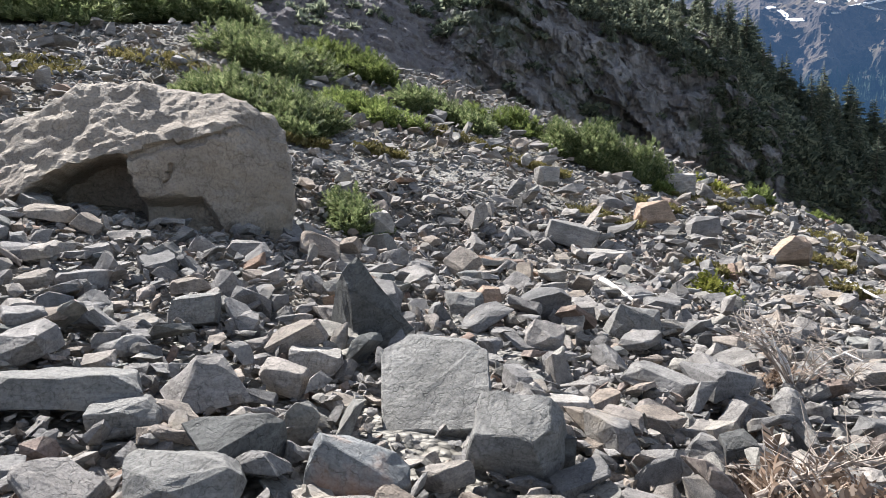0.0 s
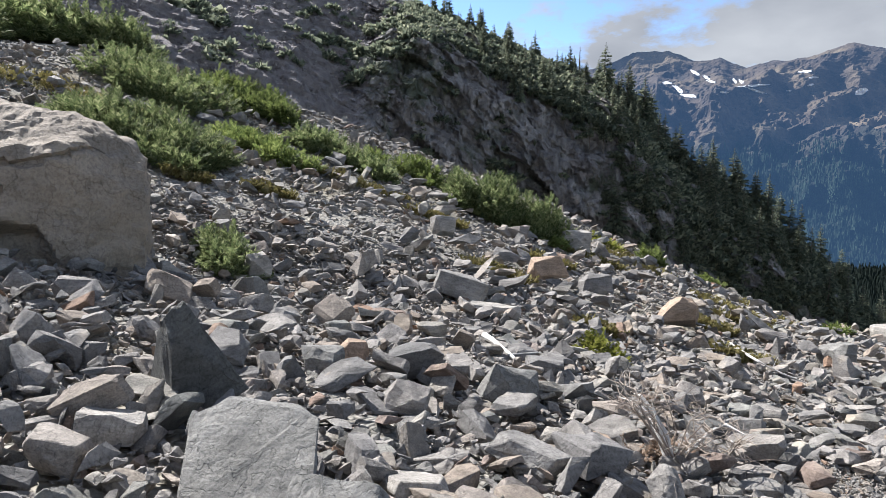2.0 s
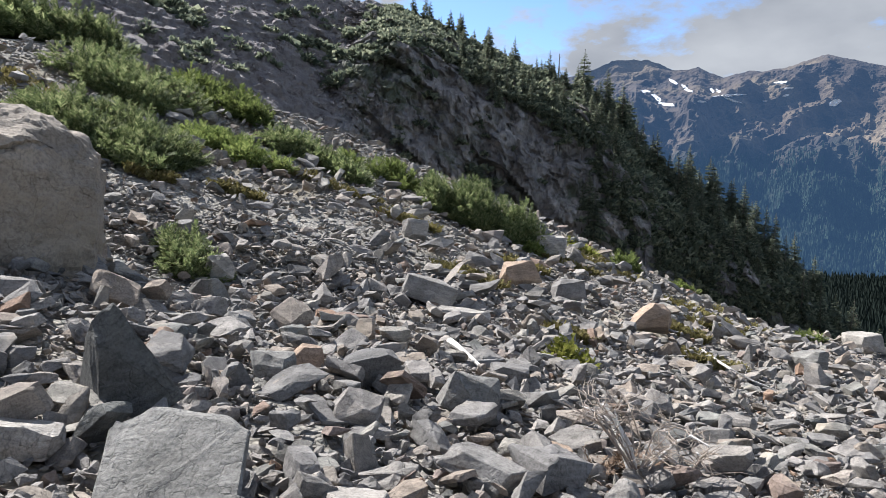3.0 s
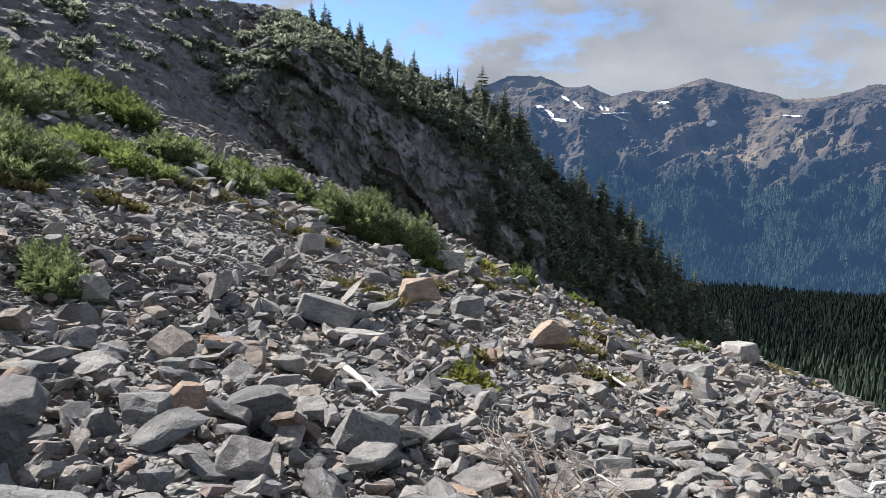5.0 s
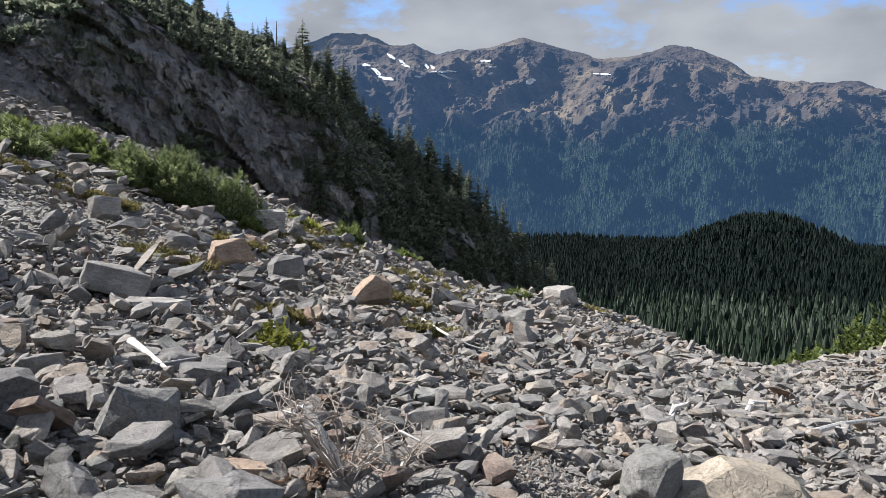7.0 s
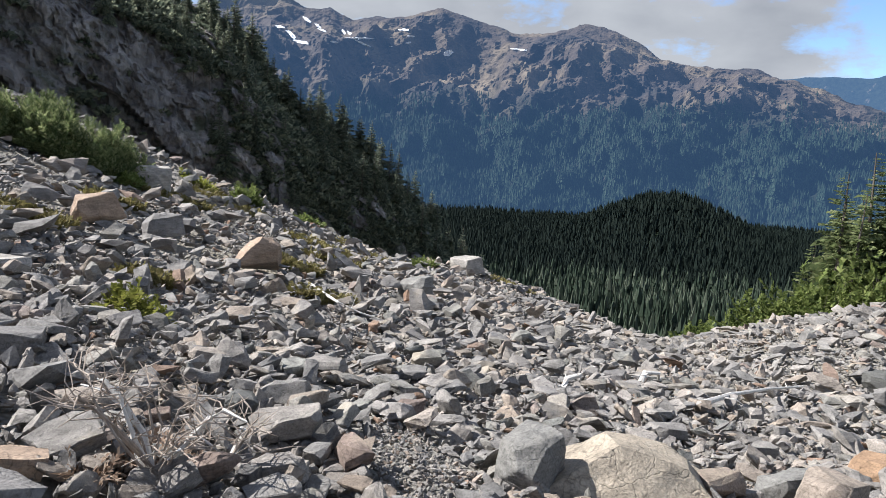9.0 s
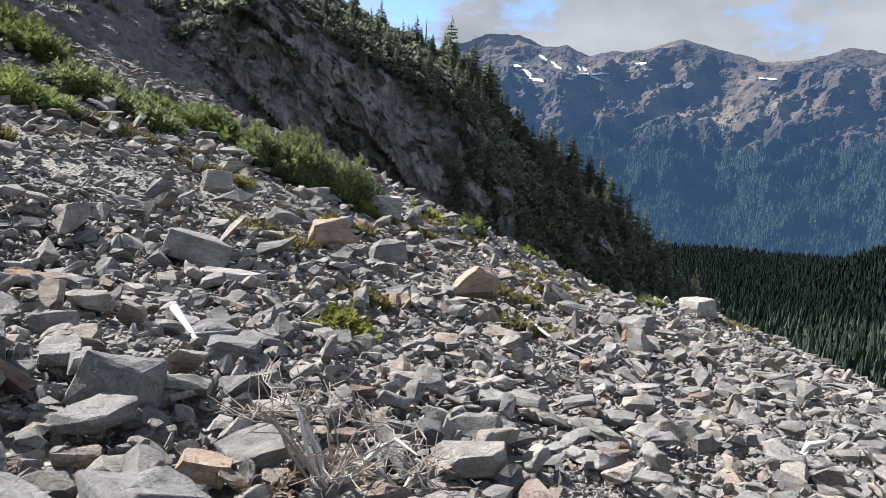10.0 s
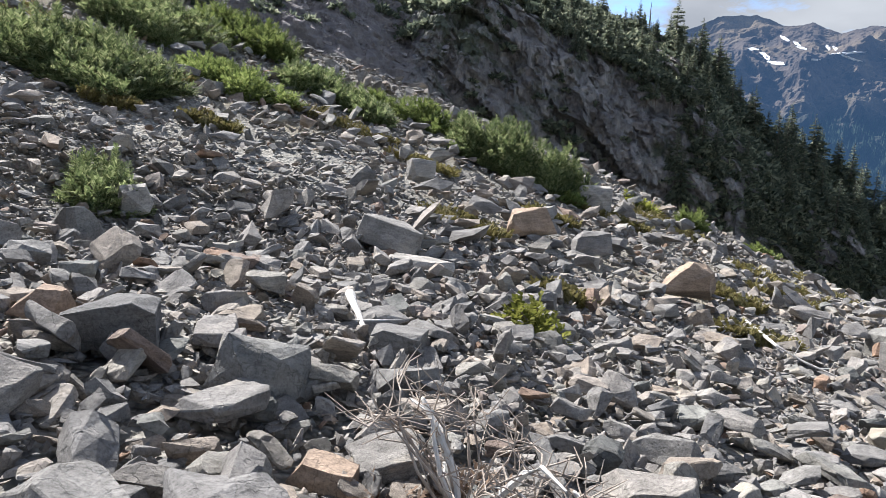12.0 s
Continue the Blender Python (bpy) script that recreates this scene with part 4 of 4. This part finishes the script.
shrub("low_shrub", 11.20, 30.47, 1.28, 0.85, 0.37, 16, YELLOW, "low yellow-green shrub on the crest", 300, 0.26, LEAFS)
shrub("low_shrub", 17.05, 33.64, 1.41, 0.76, 0.43, 17, BRIGHT, "low green shrub on the edge of the scree", 300, 0.28)
shrub("low_shrub", 22.88, 33.07, 1.88, 0.84, 0.47, 18, BRIGHT, "low green shrub on the edge of the scree", 240, 0.30)


# heath and grass in the gaps between the stones
def heath(patches, count, seed):
    rng = np.random.default_rng(seed)
    k = rng.integers(0, len(patches), count)
    p = np.array(patches)[k]
    a, r = rng.uniform(0, 6.283, count), np.sqrt(rng.uniform(0, 1, count))
    x, y = p[:, 0] + np.cos(a) * r * p[:, 2], p[:, 1] + np.sin(a) * r * p[:, 3]
    z = ground(x, y) + rng.uniform(0.0, 0.10, count)
    ways = np.stack([np.cos(a * 3) * 0.8, np.sin(a * 3) * 0.8, rng.uniform(0.3, 1.0, count)], -1)
    return joined("heath", LEAFS, rng.integers(0, len(LEAFS), count), np.stack([x, y, z], -1), facing(ways, rng.uniform(-1, 1, count)),
                  rng.uniform(0.09, 0.22, count), HEATH, None, "stuff", "low yellow-green heath and grass between the stones", "heath")


heath([(-0.79, 19.11, 0.6, 0.35), (-2.47, 18.39, 0.5, 0.4), (4.44, 17.46, 0.8, 0.6), (12.42, 21.71, 0.9, 0.7), (-10.34, 20.60, 1.4, 1.2), (0.93, 23.95, 1.8, 0.6),
       (8.85, 25.16, 1.2, 0.7), (11.82, 28.77, 1.6, 1.3), (5.79, 14.54, 0.4, 0.3), (9.23, 15.93, 0.7, 0.4), (9.99, 18.81, 0.6, 0.6)], 5200, 5)
heath([(6.56, 21.45, 0.7, 0.5), (14.06, 25.51, 1.5, 1.0), (18.17, 30.41, 2.0, 1.4), (-3.93, 22.57, 1.6, 0.7), (-7.96, 23.91, 1.8, 1.0), (3.44, 22.47, 0.9, 0.4), (28.97, 33.13, 1.6, 1.0)], 3600, 6)


CRAG = rock_material("crag", "island", [(0.0, (0.125, 0.12, 0.124)), (0.5, (0.19, 0.182, 0.184)), (1.0, (0.30, 0.285, 0.28))], 0.25, 0.6)
DARK_CRAG = rock_material("dark_crag", "island", [(0.0, (0.16, 0.14, 0.14)), (0.6, (0.24, 0.215, 0.212)), (1.0, (0.34, 0.31, 0.30))], 0.35, 0.4)


# conifers
def conifer(height, seed, material, whorls=15, spread=0.20, bare=0.12):
    """A spired mountain conifer: tapered trunk and whorls of drooping ragged boughs."""
    rng = np.random.default_rng(seed)
    ob = new("conifer_tree")
    bm = bmesh.new()
    tube(bm, [(0, 0, -0.6), (0.02, 0, height * 0.5), (0, 0.02, height)], [height * 0.018, height * 0.011, height * 0.002], 6)
    part("trunk", bm, BARK, ob, "grey-brown trunk")
    vs, fs = [], []
    for k in range(whorls):
        t = k / (whorls - 1)
        z = height * (bare + (0.985 - bare) * t)
        reach = height * spread * (1 - t) ** 0.8 * rng.uniform(0.7, 1.15) + height * 0.012
        for m in range(int(rng.integers(8, 12))):
            a = rng.uniform(0, 6.283)
            ln = reach * rng.uniform(0.6, 1.15)
            droop = -0.30 * (1 - t) + 0.15 * t
            out = np.array([np.cos(a), np.sin(a), 0])
            side = np.array([-np.sin(a), np.cos(a), 0])
            root = np.array([0, 0, z + rng.uniform(-0.02, 0.02) * height])
            for q in range(5):
                f0 = q / 5
                base = root + out * ln * f0 + np.array([0, 0, droop * ln * f0 * f0])
                w = ln * 0.42 * (1 - 0.5 * f0)
                for sgn in (-1, 1):
                    b = len(vs)
                    tip = base + out * ln * rng.uniform(0.26, 0.44) + side * sgn * w * rng.uniform(0.5, 1.1) + np.array([0, 0, droop * ln * 0.4 - ln * rng.uniform(0.0, 0.16)])
                    vs += [base, base + out * ln * 0.26 + side * sgn * w * 0.15 + np.array([0, 0, 0.09 * ln]), tip]
                    fs.append([b, b + 1, b + 2])
    me = fill_mesh("crown", np.array(vs), np.array(fs))
    me.materials.append(material)
    crown = new("crown", me)
    crown.parent = ob
    return tagged(ob, "dark green spired mountain conifer on a rocky spur", "conifer tree", "conifers on the spur")


def spur_point(az, s):
    r, z = spur_height(np.float64(az), np.float64(s))
    x, y, z = polar(az, r, z)
    return float(x), float(y), float(z)


trng = np.random.default_rng(9)
models = [conifer(1.0, 40 + k, SHADE_NEEDLES, 20 + k % 4, 0.19 + 0.03 * (k % 3), 0.06 + 0.03 * (k % 4)) for k in range(7)]
spots = []
for _ in range(95):
    az = trng.uniform(17.3, 42.4)
    spots.append((az, trng.uniform(0.12, 1.02), trng.uniform(3.2, 8.5)))
for _ in range(48):
    az = trng.uniform(19.4, 43.4)
    spots.append((az, trng.uniform(0.90, 1.06), trng.uniform(5.0, 8.5)))
for _ in range(46):
    az = trng.uniform(3.6, 20.4)
    spots.append((az, trng.uniform(0.93, 1.04), trng.uniform(2.2, 5.5)))
for _ in range(46):
    az = trng.uniform(6.8, 20.4)
    spots.append((az, trng.uniform(0.45, 0.95), trng.uniform(2.5, 6.0)))
used = set()
for n, (az, s, h) in enumerate(spots):
    k = n % len(models)
    x, y, z = spur_point(az, s)
    m = pose(x, y, z - 0.5, 0, 0, trng.uniform(0, 360)) @ Matrix.Diagonal((h * 0.86, h * 0.86, h * 0.92, 1))
    if k not in used:
        used.add(k)
        models[k].matrix_world = m
    else:
        made = copy_thing(models[k], Matrix.Identity(4))
        made.matrix_basis = m

# a dead trunk that stands on the skyline of the spur
snag = new("dead_tree")
sx, sy, sz = spur_point(15.4, 0.99)
snag.matrix_world = pose(sx, sy, sz - 0.5, 2, 1, 0)
bm = bmesh.new()
tube(bm, [(0, 0, 0), (0.03, 0.0, 2.2), (0.0, 0.04, 4.4)], [0.12, 0.09, 0.03], 6)
part("trunk", bm, BARK, snag, "bare grey trunk")
for k in range(9):
    bm = bmesh.new()
    up, way = 1.2 + 0.33 * k, 2.4 * k
    tube(bm, [(0, 0, up), (0.22 * math.cos(way), 0.22 * math.sin(way), up + 0.02), (0.42 * math.cos(way), 0.42 * math.sin(way), up - 0.06)], [0.03, 0.02, 0.008], 4)
    part("branch", bm, BARK, snag)
tagged(snag, "bare dead conifer trunk on the skyline of the spur", "dead tree")

# dark scrub on the spur
CLUMPS = []
for k in range(5):
    n = 46
    d = vrng.normal(size=(n, 3))
    d[:, 2] = np.abs(d[:, 2])
    d /= np.linalg.norm(d, axis=1, keepdims=True)
    root = d * vrng.uniform(0.25, 0.6, (n, 1)) * (1, 1, 0.6)
    tip = d * vrng.uniform(0.8, 1.15, (n, 1)) * (1, 1, 0.75)
    off = np.cross(d, vrng.normal(size=(n, 3))) * 0.20
    v = np.stack([root - off, root + off, tip], 1).reshape(-1, 3)
    CLUMPS.append((v, np.arange(3 * n).reshape(n, 3)))


def scrub(az0, az1, s0, s1, count, lo, hi, patchy, seed):
    rng = np.random.default_rng(seed)
    az, s = rng.uniform(az0, az1, count), rng.uniform(s0, s1, count)
    r, z = spur_height(az, s)
    x, y, z = polar(az, r, z)
    ok = lumpy(x + z, y, 26.0, 8) + rng.normal(0, 0.2, count) > patchy
    n = int(ok.sum())
    return joined("scrub", CLUMPS, rng.integers(0, 5, n), np.stack([x, y, z], -1)[ok] - (0, 0, 0.2), turns(rng.uniform(0, 6.28, n), rng.uniform(0, 0.2, n), rng.uniform(0, 6.28, n)),
                  rng.uniform(lo, hi, n), SHADE_NEEDLES, None, "stuff", "dark green scrub and stunted conifers on the spur", "scrub")


scrub(19.4, 45.5, 0.0, 1.05, 5200, 0.6, 1.7, -0.25, 1)
scrub(1.5, 20.4, 0.52, 1.04, 3000, 0.5, 1.6, -0.1, 2)
scrub(-47.0, 3.6, 0.45, 1.04, 3200, 0.5, 1.7, 0.05, 3)
scrub(2.6, 22.5, 0.0, 0.6, 1500, 0.5, 1.4, 0.15, 4)


# broken rock of the cliff and the dark scree beside it
def crags(az0, az1, s0, s1, count, lo, hi, power, tall, material, label, category, seed):
    g = np.random.default_rng(seed)
    az, s = g.uniform(az0, az1, count), g.uniform(s0, s1, count)
    r, z = spur_height(az, s)
    a = 1 - power
    h = (lo**a + g.uniform(size=count) * (hi**a - lo**a)) ** (1 / a)
    x, y, z = polar(az, r + 0.22 * h, z)
    size = np.stack([h * g.uniform(0.5, 0.9, count), h * g.uniform(0.5, 0.9, count), h * tall * g.uniform(0.8, 1.5, count)], -1)
    return joined("crags", SHAPES, g.integers(0, len(SHAPES), count), np.stack([x, y, z], -1), turns(g.uniform(0, 6.28, count), np.abs(g.normal(0, 0.6, count)), g.uniform(0, 6.28, count)),
                  size, material, None, "stuff", label, category)


crags(19.4, 41.3, 0.0, 0.9, 900, 0.8, 3.5, 2.2, 1.3, CRAG, "grey-brown rock outcrops between the trees", "cliff rock", 2)
crags(-32.0, 1.5, 0.0, 1.0, 5200, 0.35, 1.6, 2.4, 0.8, DARK_CRAG, "dark brown-grey blocks of the shaded scree", "scree", 3)

# forest of the valley
def far_tree(rng, tiers, sides):
    vs, fs = [], []
    for k in range(tiers):
        z0, z1 = k / tiers * 0.86, min(1.0, (k + 1.9) / tiers)
        r = 0.15 * (1 - k / tiers) + 0.02
        b = len(vs)
        a0 = rng.uniform(0, 6.28)
        for m in range(sides):
            a = a0 + 6.283 * m / sides
            q = r * rng.uniform(0.65, 1.25)
            vs.append([q * np.cos(a), q * np.sin(a), z0 + rng.uniform(-0.03, 0.05)])
        vs.append([0, 0, z1])
        fs += [[b + m, b + (m + 1) % sides, b + sides] for m in range(sides)]
    return np.array(vs), np.array(fs)


FAR_TREES = [far_tree(vrng, 8, 6) for _ in range(6)]
SMALL_TREES = [far_tree(vrng, 3, 5) for _ in range(5)]


def forest(name, az0, az1, r0, r1, count, lo, hi, shapes, height, material, seed, label):
    rng = np.random.default_rng(seed)
    az = rng.uniform(az0, az1, count)
    r = np.exp(rng.uniform(np.log(r0), np.log(r1), count))
    x, y, z = polar(az, r, height(az, r))
    h = lo + (hi - lo) * np.clip(0.45 + 0.4 * lumpy(x, y, 55.0, seed) + rng.normal(0, 0.22, count), 0, 1)
    return joined(name, shapes, rng.integers(0, len(shapes), count), np.stack([x, y, z], -1) - (0, 0, 0.5), turns(rng.uniform(0, 6.28, count), 0 * h, 0 * h),
                  np.stack([h * 1.2, h * 1.2, h], -1), material, None, "stuff", label, "forest")


forest("forest", 26.7, 82.9, 125, 340, 7500, 5, 15, FAR_TREES, valley, LIT_VALLEY_NEEDLES, 31, "dense dark green conifer forest on the valley floor")
forest("forest", 26.7, 82.9, 320, 1250, 34000, 6, 13, SMALL_TREES, valley, CLOUD_SHADE_NEEDLES, 32, "dense green conifer forest beyond the scree, darkened to paint cloud shade")


def range_forest(count, seed):
    """Trees on the lower flanks of the range, set on its surface."""
    rng = np.random.default_rng(seed)
    spots = []
    while len(spots) < count:
        az, el = rng.uniform(18, 70), rng.uniform(-4.6, 5.5)
        if el > 3.2 + 1.6 * float(lumpy(az * 30.0, el * 60.0, 220.0, 5)) + rng.normal(0, 0.5):
            continue
        q, e = radians(az), radians(el)
        hit = _tree.ray_cast(Vector(EYE), Vector((math.sin(q) * math.cos(e), math.cos(q) * math.cos(e), math.sin(e))))[0]
        if hit:
            spots.append(hit[:])
    h = rng.uniform(9, 20, count)
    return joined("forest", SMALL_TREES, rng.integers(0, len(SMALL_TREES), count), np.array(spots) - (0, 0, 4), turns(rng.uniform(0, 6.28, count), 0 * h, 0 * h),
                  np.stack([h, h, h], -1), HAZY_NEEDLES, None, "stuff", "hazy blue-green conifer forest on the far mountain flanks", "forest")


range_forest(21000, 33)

# sunlit trees and alders beyond the mound of scree
right_models = [conifer(1.0, 60 + k, NEEDLES, 34 + k % 3, 0.19 + 0.02 * (k % 3), 0.02) for k in range(5)]
for k, m in enumerate(right_models):
    tagged(m, "sunlit green mountain conifer beyond the scree", "conifer tree", "conifers beyond the scree")
rspots = [(trng.uniform(63.9, 86.9), trng.uniform(58, 78), trng.uniform(8.5, 15.5)) for _ in range(58)]
rspots = [(p, q, h + 2.4) for p, q, h in rspots]
rspots += [(64.9, 64, 14.7), (69.0, 62, 16.2), (70.8, 60, 15.7), (66.4, 66, 15.2), (61.1, 66, 11.2), (64.9, 61, 14.2), (66.2, 67, 14.7), (63.9, 70, 12.7), (62.4, 63, 13.2), (64.0, 61, 12.7), (61.8, 68, 12.2), (63.9, 58, 14.2), (65.2, 57, 12.2), (67.2, 60, 15.2)]
for n, (az, r, h) in enumerate(rspots):
    x, y, _ = polar(az, r, 0)
    m = pose(x, y, float(ground(x, y)) - 0.4, 0, 0, trng.uniform(0, 360)) @ Matrix.Diagonal((h, h, h, 1))
    k = n % len(right_models)
    if n < len(right_models):
        right_models[k].matrix_world = m
    else:
        copy_thing(right_models[k], Matrix.Identity(4)).matrix_basis = m
for k in range(15):
    az = 53.5 + 1.2 * k
    r = 56 + 3 * math.sin(k * 2.1)
    x, y, _ = polar(az, r, 0)
    shrub("alder_shrub", float(x), float(y), 5.0, 3.6, 1.7 + 0.75 * min(k, 9) + 0.4 * math.sin(k * 1.7), 200 + k, BRIGHT, "bright green alder thicket at the edge of the scree", 60, 0.75, LEAFS)


# ---- dead wood ----
def wood(name, x, y, bends, radius, material, label, lift=0.10, twigs=0, seed=0, category="dead wood", twig_material=None):
    """A bent stick that lies on the stones, with broken side twigs."""
    rng = np.random.default_rng(seed)
    base = float(ground(x, y))
    ob = new(name)
    ob.matrix_world = pose(x, y, base)
    pts = []
    for bx, by, bz in bends:
        pts.append((bx, by, float(ground(x + bx, y + by)) - base + lift + bz))
    bm = bmesh.new()
    n = len(pts)
    tube(bm, pts, [radius * (1 - 0.65 * k / max(1, n - 1)) for k in range(n)], 7)
    part("stick", bm, material, ob)
    for k in range(twigs):
        i = int(rng.integers(0, n - 1))
        p = Vector(pts[i]).lerp(Vector(pts[i + 1]), rng.uniform())
        d = Vector((rng.normal(), rng.normal(), abs(rng.normal()) * 0.4 + 0.05)).normalized()
        ln = rng.uniform(0.10, 0.34)
        q = p + d * ln * 0.5 + Vector(rng.normal(0, 0.04, 3))
        e = p + d * ln + Vector(rng.normal(0, 0.08, 3))
        bm = bmesh.new()
        tube(bm, [p, q, e], [radius * 0.32, radius * 0.22, radius * 0.08], 4)
        part("twig", bm, twig_material or material, ob)
    return tagged(ob, label, category)


wood("dead_stick", 3.17, 11.2, [(0, 0, 0.10), (0.06, -0.3, 0.10), (0.16, -0.62, 0.06), (0.26, -1.0, 0.02)], 0.05, BLEACHED, "bleached white dead stick lying on the stones", 0.05, 1, 3)
wood("dead_branch", 9.23, 16.35, [(0, 0, 0.1), (0.05, -0.7, 0.08), (-0.05, -1.3, 0.12), (0.25, -1.6, 0.05), (0.6, -1.85, 0.02)], 0.032, BLEACHED, "thin bleached branch lying on the scree", 0.12, 5, 4)
wood("dead_branch", 12.09, 9.39, [(0, 0, 0.05), (1.6, 0.5, 0.12), (3.4, 0.9, 0.18), (5.2, 1.2, 0.22)], 0.05, BLEACHED, "long bleached branch lying across the scree", 0.14, 3, 5)
wood("root_stump", 10.38, 10.41, [(0, 0, 0.0), (0.1, 0.05, 0.14), (0.3, -0.02, 0.22), (0.42, 0.1, 0.12)], 0.055, BLEACHED, "bleached knot of an old root", 0.08, 3, 6)
wood("root_stump", 12.71, 10.94, [(0, 0, 0.05), (0.15, 0.05, 0.22), (0.4, -0.04, 0.24), (0.6, 0.1, 0.1)], 0.055, BLEACHED, "bleached bent root on the scree", 0.08, 2, 7)


def dead_bush(x, y, spread, tall, stems, seed, label):
    """A dried-out bush: long arching stems from one root, each with fine side twigs."""
    rng = np.random.default_rng(seed)
    base = float(ground(x, y))
    ob = new("dead_bush")
    ob.matrix_world = pose(x, y, base)
    for k in range(stems):
        a, reach, up = rng.uniform(0, 6.283), spread * rng.uniform(0.35, 1.0), tall * rng.uniform(0.35, 1.0)
        side = rng.normal(0, 0.12)
        pts = []
        for q in (0.0, 0.25, 0.5, 0.75, 1.0):
            px = math.cos(a) * reach * q - math.sin(a) * side * math.sin(3.14 * q) + rng.normal(0, 0.02)
            py = math.sin(a) * reach * q + math.cos(a) * side * math.sin(3.14 * q) + rng.normal(0, 0.02)
            lie = float(ground(x + px, y + py)) - base
            pts.append(Vector((px, py, lie + 0.05 + up * math.sin(1.9 * q))))
        thick = rng.uniform(0.013, 0.024) if k % 4 == 0 else rng.uniform(0.005, 0.011)
        pale = BLEACHED if k % 4 == 0 else DRY_TWIG
        bm = bmesh.new()
        tube(bm, pts, [thick, thick * 0.85, thick * 0.7, thick * 0.5, thick * 0.25], 6)
        stem = part("stem", bm, pale, ob, "bleached stem" if k % 4 == 0 else "")
        for _ in range(7):
            i = int(rng.integers(1, 4))
            p = pts[i].lerp(pts[i + 1], rng.uniform())
            d = Vector((rng.normal(), rng.normal(), abs(rng.normal()) * 0.6)).normalized() * rng.uniform(0.10, 0.32)
            bm = bmesh.new()
            tube(bm, [p, p + d * 0.5 + Vector(rng.normal(0, 0.02, 3)), p + d + Vector(rng.normal(0, 0.05, 3))], [0.005, 0.004, 0.002], 4)
            part("twig", bm, DRY_TWIG, ob)
    return tagged(ob, label, "dead bush")


dead_bush(4.18, 7.46, 0.62, 0.62, 20, 8, "dead bush of bleached and brown arching stems on the stones")
dead_bush(4.61, 7.55, 0.35, 0.35, 6, 9, "small tangle of dry brown stems beside a dead bush")
wood("dead_bush", 3.31, 4.93, [(-0.5, -0.1, 0.05), (0.0, 0.1, 0.22), (0.5, 0.25, 0.26), (0.9, 0.5, 0.24)], 0.02, DRY_TWIG, "brown dead conifer branch with dry needles", 0.08, 90, 11)

shrub("dead_conifer_branch", 3.31, 4.85, 1.03, 0.66, 0.30, 301, BROWN, "brown dead conifer branch with dry needles on the stones", 420, 0.22, category="dead branch")
shrub("dead_bush_litter", 4.03, 7.60, 0.77, 0.46, 0.19, 302, BROWN, "brown dry twig litter under a dead bush", 260, 0.16, category="dead branch")
